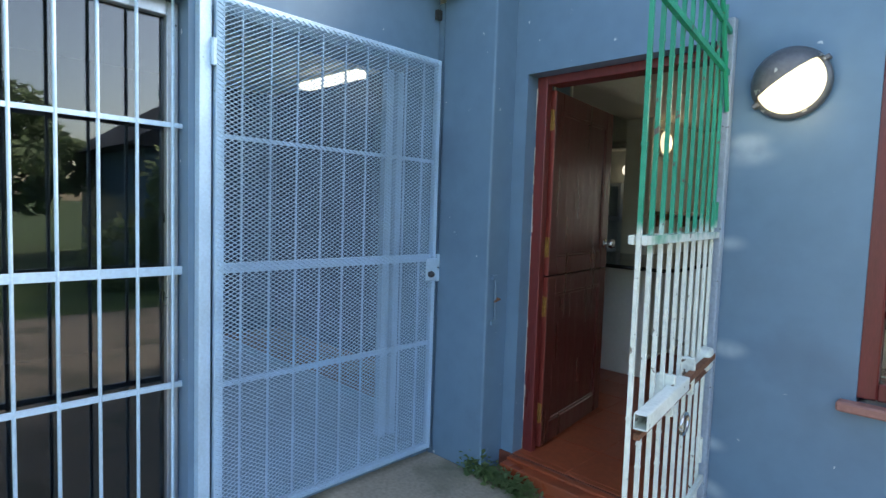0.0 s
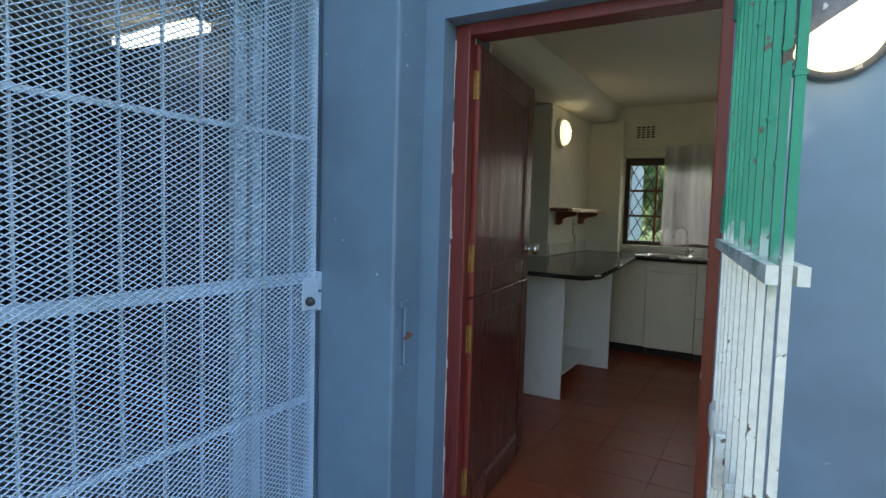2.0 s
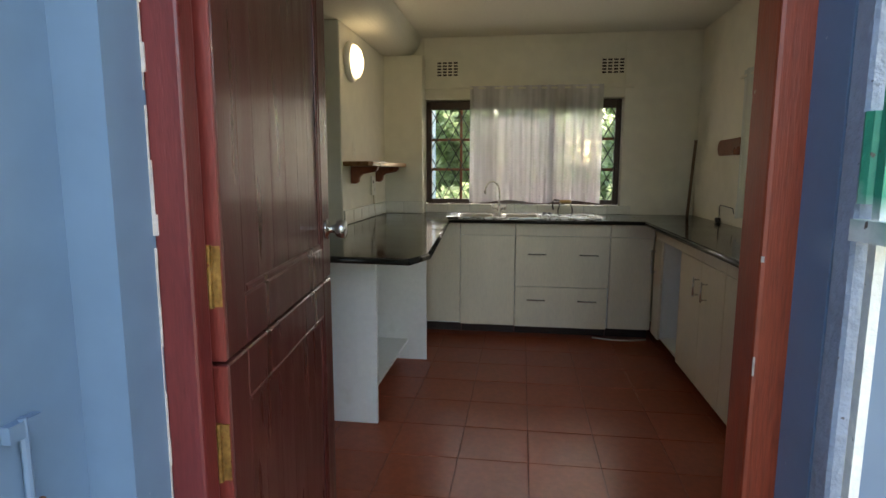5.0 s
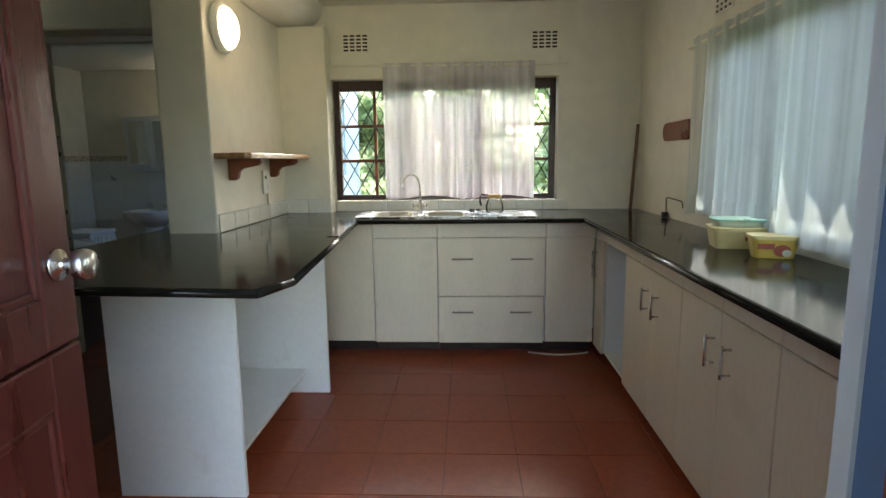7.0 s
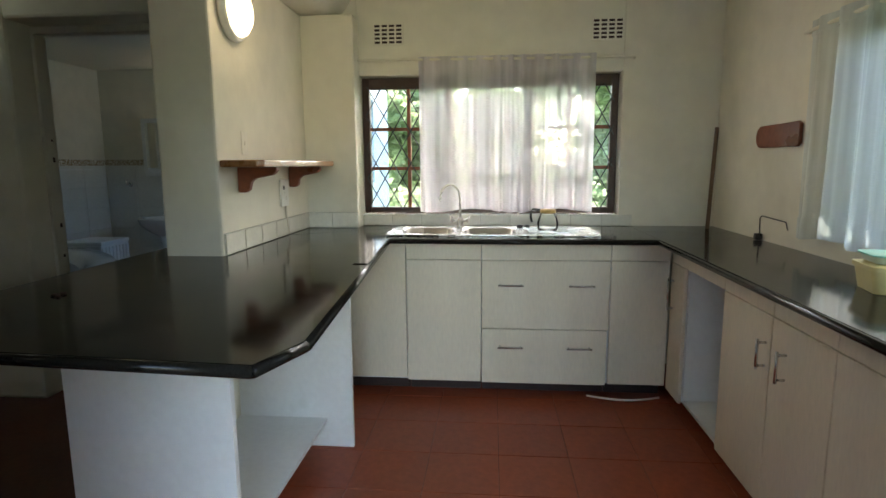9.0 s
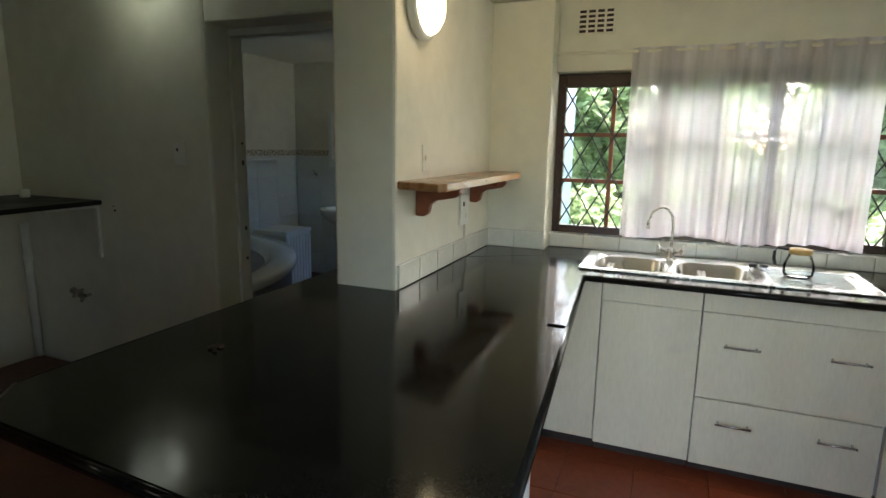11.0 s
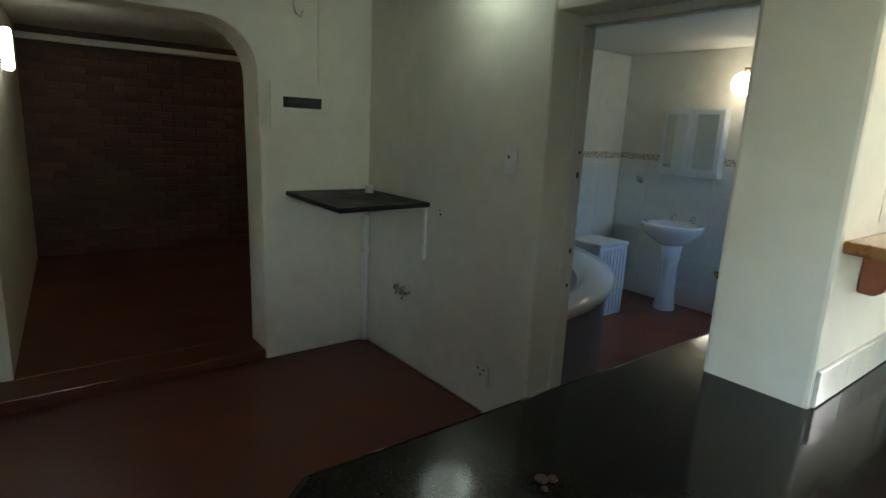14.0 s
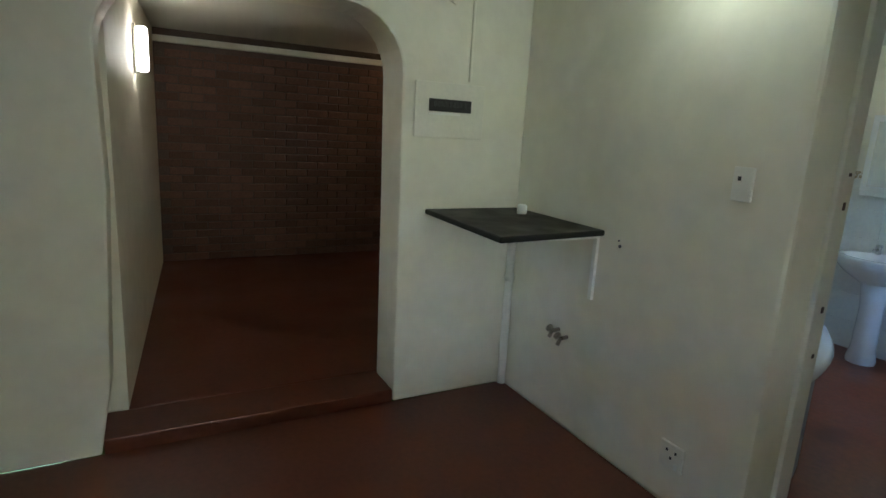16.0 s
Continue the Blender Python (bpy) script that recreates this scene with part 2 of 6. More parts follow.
def oversprayed(name, base, spots):
    """Wall paint with soft pale overspray marks at given places of the plan (x, y, z, radius, strength)."""
    m = base.copy()
    m.name = name
    n, l, p = m.node_tree.nodes, m.node_tree.links, m.node_tree.nodes["Principled BSDF"]
    out = p.inputs["Base Color"].links[0].from_socket
    geo, no = n.new("ShaderNodeTexCoord"), n.new("ShaderNodeTexNoise")
    no.inputs["Scale"].default_value, no.inputs["Detail"].default_value = 11, 4
    l.new(geo.outputs["Object"], no.inputs["Vector"])
    for x, y, z, r, strength in spots:
        mp, ln = n.new("ShaderNodeMapping"), n.new("ShaderNodeVectorMath")
        mp.inputs["Location"].default_value = (-x, -y, -z * 2.2)
        mp.inputs["Scale"].default_value = (1, 1, 2.2)
        ln.operation = "LENGTH"
        l.new(geo.outputs["Object"], mp.inputs[0])
        l.new(mp.outputs[0], ln.inputs[0])
        fall, mul = n.new("ShaderNodeMapRange"), n.new("ShaderNodeMath")
        fall.interpolation_type = "SMOOTHSTEP"
        fall.inputs[1].default_value, fall.inputs[2].default_value = 0, r
        fall.inputs[3].default_value, fall.inputs[4].default_value = strength, 0
        mul.operation = "MULTIPLY"
        l.new(ln.outputs["Value"], fall.inputs[0])
        l.new(fall.outputs[0], mul.inputs[0])
        l.new(no.outputs[0], mul.inputs[1])
        k = n.new("ShaderNodeMix")
        k.data_type = "RGBA"
        k.inputs[7].default_value = (0.60, 0.68, 0.74, 1)
        l.new(mul.outputs[0], k.inputs[0])
        l.new(out, k.inputs[6])
        out = k.outputs[2]
    l.new(out, p.inputs["Base Color"])
    return m


BLUESPRAY = oversprayed("blue_wall_paint_oversprayed", BLUE, ((0.79, 2.71, 1.585, 0.11, 0.8), (0.80, 2.71, 1.53, 0.13, 0.65), (0.745, 2.71, 1.19, 0.09, 0.7), (0.76, 2.71, 0.77, 0.11, 0.95), (0.72, 2.71, 0.37, 0.09, 0.9), (0.71, 2.71, 0.18, 0.12, 1.0)))
RUST = surface("rusty_iron", (0.20, 0.085, 0.045), 0.8, 0.4, 14, 90, 0.3, metal=0.3)
IRON = surface("dark_iron", (0.06, 0.06, 0.062), 0.5, 0.3, 14, 90, 0.2, metal=0.5)
LAMPHOOD = surface("worn_grey_hood", (0.14, 0.14, 0.15), 0.42, 0.2, 14, 70, 0.15, metal=0.4, chip=(0.5, 0.5, 0.47), chip_at=0.63, chip_scale=22)
WHITEPLASTIC = surface("white_plastic", (0.80, 0.79, 0.72), 0.35, 0.04, 8, 60, 0.02)
TILEW = surface("white_wall_tile", (0.76, 0.77, 0.72), 0.16, 0.05, 4, 40, 0.03, per_object=0.04)
CERAMIC = surface("white_ceramic", (0.82, 0.83, 0.82), 0.08, 0.03, 4, 40, 0.0, spec=0.6)
GREYPLINTH = surface("grey_bath_panel", (0.26, 0.27, 0.32), 0.5, 0.1, 4, 40, 0.08)
BORDER = surface("patterned_border", (0.42, 0.33, 0.20), 0.3, 0.1, 30, 60, 0.05, chip=(0.75, 0.72, 0.62), chip_at=0.52, chip_scale=55)
BRICK = surface("red_brown_brick", (0.15, 0.075, 0.048), 0.8, 0.25, 5, 60, 0.4, per_object=0.28, stain=(0.10, 0.05, 0.035), stain_at=0.58, stain_scale=6)
MORTAR = surface("grey_mortar", (0.12, 0.085, 0.065), 0.9, 0.2, 8, 70, 0.4)
LEAF = surface("leaf_green", (0.12, 0.185, 0.075), 0.5, 0.45, 1.5, 20, 0.0)


def lit_through(material, color, share):
    """Thin leaves: part of the light that falls on the far side comes through."""
    n, l = material.node_tree.nodes, material.node_tree.links
    tl, mix = n.new("ShaderNodeBsdfTranslucent"), n.new("ShaderNodeMixShader")
    tl.inputs[0].default_value = (*color, 1)
    mix.inputs[0].default_value = share
    l.new(n["Principled BSDF"].outputs[0], mix.inputs[1])
    l.new(tl.outputs[0], mix.inputs[2])
    l.new(mix.outputs[0], n["Material Output"].inputs[0])


lit_through(LEAF, (0.38, 0.48, 0.27), 0.6)
BARK = surface("bark", (0.10, 0.07, 0.05), 0.9, 0.3, 6, 40, 0.5)
ROOF = surface("dark_roof_tile", (0.05, 0.045, 0.045), 0.7, 0.3, 4, 40, 0.3)
BLACKP = surface("black_plastic", (0.02, 0.02, 0.02), 0.3, 0.2, 8, 60, 0.03)
YELLOW = surface("yellow_plastic", (0.78, 0.56, 0.12), 0.35, 0.05, 8, 60, 0.03)
PALEYEL = surface("pale_yellow_plastic", (0.72, 0.62, 0.30), 0.38, 0.05, 8, 60, 0.03)
TEALP = surface("teal_plastic", (0.18, 0.55, 0.45), 0.35, 0.08, 8, 60, 0.03)
REDP = surface("red_brown_print", (0.42, 0.09, 0.05), 0.4, 0.1, 8, 60, 0.02)
GOLDP = surface("gold_plastic", (0.42, 0.28, 0.10), 0.3, 0.1, 8, 60, 0.03, metal=0.4)
CLEARP = glass("clear_jug_glass", (0.95, 0.97, 0.96), 0.0, 1.22)
PANE = glass("window_glass")
TINTED = glass("tinted_door_glass", (0.36, 0.40, 0.43), 0.0, 1.9)
MIRROR = surface("mirror", (0.85, 0.87, 0.87), 0.02, 0.0, 1, 10, 0.0, metal=1.0, rough_vary=0.0)
NET = net("white_net", (0.86, 0.82, 0.84), 0.26, 0.16)
NETB = net("pale_net", (0.86, 0.90, 0.86), 0.36, 0.16)
LGLOW = glow("warm_lamp_glass", (1.0, 0.86, 0.55), 0.32)
BULKGLOW = glow("bulkhead_glass", (1.0, 0.87, 0.58), 0.30)
CGLOW = glow("cool_lamp_glass", (0.86, 1.0, 0.94), 0.2)
TUBE = glow("fluorescent_tube", (1.0, 0.98, 0.85), 0.5)
WHITECABLE = WHITEPLASTIC
MATW = surface("woven_mat", (0.55, 0.55, 0.50), 0.9, 0.1, 20, 200, 0.3)
MATG = surface("woven_mat_dark", (0.10, 0.13, 0.10), 0.9, 0.1, 20, 200, 0.3)


# ---- mesh helpers ----
def box(bm, x0, x1, y0, y1, z0, z1, m=None):
    c = [(x, y, z) for z in (z0, z1) for y in (y0, y1) for x in (x0, x1)]
    v = [bm.verts.new((m @ Vector(p)) if m else p) for p in c]
    for f in ((0, 2, 3, 1), (4, 5, 7, 6), (0, 1, 5, 4), (2, 6, 7, 3), (1, 3, 7, 5), (0, 4, 6, 2)):
        bm.faces.new([v[i] for i in f])
    return v


def prism(bm, pts, z0, z1, m=None):
    """A closed outline in x, y, drawn up from z0 to z1."""
    a = [bm.verts.new((m @ Vector((x, y, z0))) if m else (x, y, z0)) for x, y in pts]
    b = [bm.verts.new((m @ Vector((x, y, z1))) if m else (x, y, z1)) for x, y in pts]
    bm.faces.new(a[::-1])
    bm.faces.new(b)
    for i in range(len(pts)):
        j = (i + 1) % len(pts)
        bm.faces.new((a[i], a[j], b[j], b[i]))


def lathe(bm, prof, m=Matrix(), steps=24):
    """A profile of (radius, height) turned about z."""
    rings = []
    for r, z in prof:
        rings.append([bm.verts.new(m @ Vector((r * math.cos(a), r * math.sin(a), z))) for a in [2 * math.pi * i / steps for i in range(steps)]] if r > 1e-5 else [bm.verts.new(m @ Vector((0, 0, z)))])
    for a, b in zip(rings, rings[1:]):
        for i in range(steps):
            j = (i + 1) % steps
            if len(a) == 1 and len(b) > 1:
                bm.faces.new((a[0], b[i], b[j]))
            elif len(b) == 1 and len(a) > 1:
                bm.faces.new((a[i], a[j], b[0]))
            elif len(a) > 1:
                bm.faces.new((a[i], a[j], b[j], b[i]))


def tube(bm, pts, r, sides=8, cap=True):
    """A round bar along a line of points."""
    pts = [Vector(p) for p in pts]
    rings = []
    for i, p in enumerate(pts):
        d = (pts[min(i + 1, len(pts) - 1)] - pts[max(i - 1, 0)]).normalized()
        up = Vector((0, 0, 1)) if abs(d.z) < 0.95 else Vector((1, 0, 0))
        u = d.cross(up).normalized()
        w = d.cross(u)
        rings.append([bm.verts.new(p + r * (u * math.cos(a) + w * math.sin(a))) for a in [2 * math.pi * k / sides for k in range(sides)]])
    for a, b in zip(rings, rings[1:]):
        for k in range(sides):
            j = (k + 1) % sides
            bm.faces.new((a[k], a[j], b[j], b[k]))
    if cap:
        bm.faces.new(rings[0][::-1])
        bm.faces.new(rings[-1])


def finish(bm, bevel=0.0, seg=2, smooth=False):
    bmesh.ops.recalc_face_normals(bm, faces=bm.faces)
    if bevel:
        edges = [e for e in bm.edges if len(e.link_faces) == 2 and e.calc_face_angle(0) > 0.5]
        bmesh.ops.bevel(bm, geom=edges, offset=bevel, segments=seg, affect="EDGES", profile=0.6, clamp_overlap=True)
    if smooth:
        for f in bm.faces:
            f.smooth = True
    return bm


def part(name, bm, material, parent=None, label="", smooth=False):
    bmesh.ops.recalc_face_normals(bm, faces=bm.faces)
    me = bpy.data.meshes.new(name)
    bm.to_mesh(me)
    bm.free()
    if smooth:
        for p in me.polygons:
            p.use_smooth = True
    me.materials.append(material)
    ob = new(name, me)
    if parent:
        ob.parent = parent
        if parent.type == "EMPTY":
            ob.matrix_parent_inverse = parent.matrix_basis.inverted()
    if label:
        ob["label"] = label
    return ob


def boxes(name, rows, material, parent=None, label="", bevel=0.0, seg=2):
    bm = bmesh.new()
    for r in rows:
        box(bm, *r)
    return part(name, finish(bm, bevel, seg), material, parent, label)


def thing(name, label, category, group="", kind="", at=(0, 0, 0)):
    ob = tagged(new(name), label, category, group, kind)
    ob.location = at
    return ob


def structure(name, rows, material, label, category, bevel=0.0):
    return tagged(boxes(name, rows, material, None, "", bevel), label, category, "", "structure")


# ---- ground and outside shell ----
G = -0.10  # outside ground level
AXW = -3.84
structure("ground", [(-400, 400, -400, 400, G - 0.3, G - 0.02)], EARTH, "rough green grass and soil round the house", "ground")
structure("pavement", [(-0.95, 4.5, -4.5, 2.95, G - 0.1, G)], CONCRETE, "stained grey concrete yard beside the blue walls", "pavement")

DX0, DX1, DZ = -0.26, 0.692, 1.99   # kitchen door opening
structure("wall_south", [(-0.34, DX0, 2.71, 2.95, G, 2.62), (DX0, DX1, 2.71, 2.95, DZ, 2.62), (DX1, 1.19, 2.71, 2.95, G, 2.62),
                         (1.19, 1.66, 2.71, 2.95, G, 0.66), (1.19, 1.66, 2.71, 2.95, 1.86, 2.62), (1.66, 1.97, 2.71, 2.95, G, 2.62)],
          BLUESPRAY, "slate-blue painted plaster wall with chips and pale overspray", "wall")
structure("wall_south_inner", [(-0.34, DX0, 2.954, 2.97, 0, 2.40), (DX1, 1.19, 2.954, 2.97, 0, 2.40), (DX0, DX1, 2.954, 2.97, DZ, 2.40),
                               (1.19, 1.66, 2.954, 2.97, 0, 0.66), (1.19, 1.66, 2.954, 2.97, 1.86, 2.40)], CREAM, "cream plaster lining round the kitchen door", "wall")
structure("wall_pilaster", [(-0.705, -0.34, 2.54, 3.25, G, 2.62)], BLUE, "slate-blue painted corner pilaster with a rusty bolt", "wall", bevel=0.012)
structure("wall_west_facade", [(-0.95, -0.74, 2.42, 2.536, G, 2.62), (-0.95, -0.74, 1.33, 2.42, 2.03, 2.62), (-0.95, -0.74, 1.20, 1.33, G, 2.62),
                               (-0.95, -0.74, -0.9, 1.20, 2.05, 2.62), (-0.95, -0.74, -4.5, -0.9, G, 2.62)],
          BLUE, "dark blue painted facade over the glass doors", "wall")
structure("floor_sunroom", [(AXW, -0.75, -4.5, 2.708, -0.12, -0.002)], surface("blue_grey_floor", (0.16, 0.26, 0.36), 0.4, 0.15, 2, 40, 0.1), "blue-grey floor behind the sliding glass", "floor")
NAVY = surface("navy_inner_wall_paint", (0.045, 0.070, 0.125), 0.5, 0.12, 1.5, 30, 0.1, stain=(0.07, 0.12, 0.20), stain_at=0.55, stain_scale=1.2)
# added partition; its opening is placed to keep daylight off the arch wall
structure("wall_daylight_block", [(AXW + 0.004, -2.25, 3.30, 3.40, 0, 2.40), (-2.25, -0.706, 3.30, 3.40, 2.08, 2.40)], NAVY, "dark blue painted partition inside the glass doors, added to block daylight", "wall")
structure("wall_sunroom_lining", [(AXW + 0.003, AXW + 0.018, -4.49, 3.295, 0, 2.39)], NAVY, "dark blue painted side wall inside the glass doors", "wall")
structure("ceiling_dining", [(AXW - 0.28, -0.75, -4.5, 2.954, 2.40, 2.5)], CEIL, "pale painted dining ceiling", "ceiling")
structure("wall_dining_end", [(AXW, -0.95, -4.62, -4.5, 0, 2.40)], CREAM, "plain cream end wall of the dining space", "wall")
structure("roof", [(-4.1, 2.3, 2.55, 7.3, 2.66, 2.78), (-4.1, -0.50, -4.6, 2.55, 2.63, 2.75), (-4.6, -0.6, 7.3, 9.9, 2.5, 2.62), (-7.8, -4.1, 3.6, 8.5, 2.5, 2.62)],
          ROOF, "dark flat roof with shallow eaves", "roof")

# ---- kitchen and dining shell ----
CZ = 2.40
EX = 1.73   # east wall face
NY = 6.85   # wall with the sink window
WY = 6.03   # wall with the bathroom door
AX = -3.84  # wall with the arch
structure("wall_east", [(EX, 1.97, 2.954, 3.30, G, 2.62), (EX, 1.97, 3.30, 5.55, G, 1.0), (EX, 1.97, 3.30, 5.55, 1.88, 2.62), (EX, 1.97, 5.55, 7.09, G, 2.62)],
          CREAM, "cream plaster wall with the curtained side window", "wall")
structure("wall_east_outside", [(1.974, 1.99, 2.71, 3.30, G, 2.62), (1.974, 1.99, 3.30, 5.55, G, 1.0), (1.974, 1.99, 3.30, 5.55, 1.88, 2.62), (1.974, 1.99, 5.55, 7.09, G, 2.62)],
          BLUE, "blue painted outside face of the kitchen", "wall")
WX0, WX1, WZ0, WZ1 = -0.53, 1.14, 0.99, 1.885
structure("wall_north", [(-0.85, WX0, NY, 7.09, 0, CZ), (WX1, EX, NY, 7.09, 0, CZ), (WX0, WX1, NY, 7.09, 0, WZ0), (WX0, WX1, NY, 7.09, WZ1, CZ)],
          CREAM, "cream plaster wall round the leaded sink window", "wall", bevel=0.006)
structure("wall_stub", [(-0.87, -0.52, 6.705, NY - 0.003, 0, 2.232)], CREAM, "cream plaster pier beside the sink window", "wall", bevel=0.01)
structure("wall_shelf_pier", [(-1.117, -0.85, 5.545, 7.09, 0, 2.232)], CREAM, "free end of a cream plaster wall above the worktop", "wall", bevel=0.012)
bm = bmesh.new()
prof = [(-1.12, 2.397), (-1.12, 2.235), (-0.73, 2.235)] + [(-0.73 + 0.17 * math.sin(a), 2.395 - 0.16 * math.cos(a)) for a in [k * math.pi / 20 for k in range(1, 10)]] + [(-0.555, 2.397)]
prism(bm, prof, 2.975, NY - 0.004, Matrix(((1, 0, 0, 0), (0, 0, 1, 0), (0, 1, 0, 0), (0, 0, 0, 1))))
tagged(part("ceiling_beam", bm, CEIL), "boxed cream beam with a rounded side below the ceiling", "beam", "", "structure")
structure("ceiling", [(-4.1, EX, 2.955, 7.09, CZ, CZ + 0.12)], CEIL, "smooth cream painted kitchen ceiling", "ceiling")
BX0, BX1, BZ = -2.215, -1.22, 2.085   # bathroom door opening
structure("wall_bathroom_door", [(AX, BX0, WY, 6.285, 0, CZ), (BX0, BX1, WY, 6.285, BZ, CZ), (BX1, -1.12, WY, 6.285, 0, CZ)],
          CREAM, "cream plaster wall with the bathroom doorway", "wall", bevel=0.018)
jamb = structure("door_2", [(BX0 + 0.001, BX0 + 0.022, 6.20, 6.284, 0.001, 2.045), (BX1 - 0.022, BX1 - 0.001, 6.20, 6.284, 0.001, 2.045), (BX0 + 0.001, BX1 - 0.001, 6.20, 6.284, 2.046, BZ - 0.001)],
                 CEIL, "cream painted timber frame of the bathroom doorway", "door frame", bevel=0.004)
for z, h in ((1.47, 0.006), (1.36, 0.014), (0.98, 0.012), (0.80, 0.008)):
    boxes("mortise", [(BX0 + 0.0225, BX0 + 0.0245, 6.243, 6.258, z - h, z + h)], DARKWOOD, jamb, "dark bare hinge mortise")
# wall with the rounded arch
bm = bmesh.new()
A0, A1, AT = 3.90, 5.285, 2.11
pts = [(2.95, 0), (A0 - 0.05, 0), (A0, 0.30), (A0 + 0.04, 1.2)]
R = 0.30
for i in range(9):
    a = math.pi - i * math.pi / 16
    pts.append((A0 + 0.03 + R + R * math.cos(a), AT - R + R * math.sin(a)))
for i in range(9):
    a = math.pi / 2 - i * math.pi / 16
    pts.append((A1 - 0.02 - R + R * math.cos(a), AT - R + R * math.sin(a)))
pts += [(A1 - 0.01, 1.2), (A1, 0), (WY + 0.22, 0), (WY + 0.22, CZ), (2.95, CZ)]
pts[0], pts[-1] = (-4.5, 0), (-4.5, CZ)
prism(bm, pts, -0.28, 0.0, Matrix(((0, 0, 1, AX), (1, 0, 0, 0), (0, 1, 0, 0), (0, 0, 0, 1))))
tagged(part("wall_arch", finish(bm, 0.012), CREAM), "cream plaster wall with a round-cornered arch", "wall", "", "structure")
structure("wall_gate_return", [(-0.955, -0.706, 2.54, 2.97, G, 2.40)], BLUE, "slate-blue wall return beside the mesh gate", "wall")
structure("wall_inner_lining", [(-0.706, -0.338, 3.254, 3.27, 0, 2.40)], CREAM, "cream plaster wall end inside the dining space", "wall")
structure("wall_bathroom_foot", [(-4.15, BX0, 6.10, 6.283, -0.1, -0.001), (BX1, -1.117, 6.10, 6.283, -0.1, -0.001)], CREAM, "cream plaster wall foot inside the bathroom", "wall")
structure("subfloor", [(-1.262, EX, 2.70, NY, -0.12, -0.0035)], GROUT, "dark grout between the terracotta tiles", "floor")
# joint-free floor; its darker red carries the shade of the dining space
structure("floor_dining", [(AX, -1.264, 2.71, WY + 0.001, -0.12, 0.0)], REDFLOOR, "smooth red polished dining floor with the dimness put into its colour", "floor")
structure("door_sill", [(DX0, DX1, 2.60, 2.698, G, -0.02), (DX0, DX1, 2.66, 2.70, -0.02, -0.004)], TERRA, "worn red polished doorstep", "step", bevel=0.012)

# ---- lounge behind the arch ----
LZ = 0.07
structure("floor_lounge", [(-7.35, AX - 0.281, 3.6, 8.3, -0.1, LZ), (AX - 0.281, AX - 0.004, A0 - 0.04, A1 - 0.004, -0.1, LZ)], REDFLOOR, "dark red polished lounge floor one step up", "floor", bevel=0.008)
bm = bmesh.new()
prism(bm, [(AX - 0.282, 3.70), (AX - 0.282, 3.955), (-7.36, 4.19), (-7.36, 3.70)], 0, 2.4)
tagged(part("wall_lounge", bm, CREAM), "cream plaster lounge wall beside the arch", "wall", "", "structure")
structure("wall_lounge_far", [(-7.5, AX - 0.285, 8.3, 8.4, 0, 2.4), (AX - 0.28, AX - 0.18, 6.25, 8.3, 0, 2.4)], CREAM, "cream plaster far wall of the lounge", "wall")
structure("ceiling_lounge", [(-7.5, AX - 0.285, 3.70, 8.4, 2.33, 2.42)], CEIL, "white lounge ceiling", "ceiling")
structure("cornice", [(-7.30, -7.24, 4.15, 8.3, 2.20, 2.26)], CEIL, "white painted timber cornice on the brick wall", "cornice", bevel=0.01)

# ---- bathroom shell ----
structure("floor_bathroom", [(-4.2, -0.95, 6.286, 9.4, -0.2, -0.1), (BX0, BX1, 6.03, 6.285, -0.2, 0.0)], surface("bathroom_red_floor", (0.22, 0.062, 0.030), 0.42, 0.2, 1.8, 35, 0.06, stain=(0.15, 0.045, 0.025), stain_at=0.54, stain_scale=2), "red polished bathroom floor", "floor")
structure("wall_bathroom", [(-4.3, -4.15, 6.285, 9.5, -0.1, 2.4), (-4.3, -0.88, 9.38, 9.5, -0.1, 2.4), (-0.98, -0.88, 7.1, 7.85, -0.1, 2.4), (-0.98, -0.88, 8.75, 9.38, -0.1, 2.4),
                            (-0.98, -0.88, 7.85, 8.75, -0.1, 1.15), (-0.98, -0.88, 7.85, 8.75, 1.95, 2.4), (-1.117, -0.98, 6.285, 7.2, -0.1, 2.4)],
          CREAM, "cream painted bathroom wall", "wall")
structure("wall_bathroom_outside", [(-0.876, -0.84, 7.095, 7.85, G, 2.5), (-0.876, -0.84, 8.75, 9.5, G, 2.5), (-0.876, -0.84, 7.85, 8.75, G, 1.15), (-0.876, -0.84, 7.85, 8.75, 1.95, 2.5)],
          BLUE, "blue painted outside wall of the bathroom", "wall")
structure("ceiling_bathroom", [(-4.3, -0.88, 6.285, 9.5, 2.402, 2.5)], CEIL, "white bathroom ceiling", "ceiling")
structure("wainscot_tile", [(-4.148, -4.138, 6.295, 9.36, -0.1, 1.33), (-4.14, -0.99, 9.368, 9.378, -0.1, 1.33)], TILEW, "white glazed tiling on the lower bathroom wall", "tiling")
structure("border_strip", [(-4.147, -4.134, 6.295, 9.36, 1.335, 1.40), (-4.14, -0.99, 9.364, 9.377, 1.335, 1.40)], BORDER, "patterned brown border tile strip", "tiling")
structure("window_bathroom", [(-0.95, -0.90, 7.85, 7.90, 1.15, 1.95), (-0.95, -0.90, 8.70, 8.75, 1.15, 1.95), (-0.95, -0.90, 7.9, 8.7, 1.15, 1.2), (-0.95, -0.90, 7.9, 8.7, 1.9, 1.95), (-0.95, -0.90, 8.28, 8.32, 1.2, 1.9)],
          DARKWOOD, "dark wooden bathroom window frame", "window")
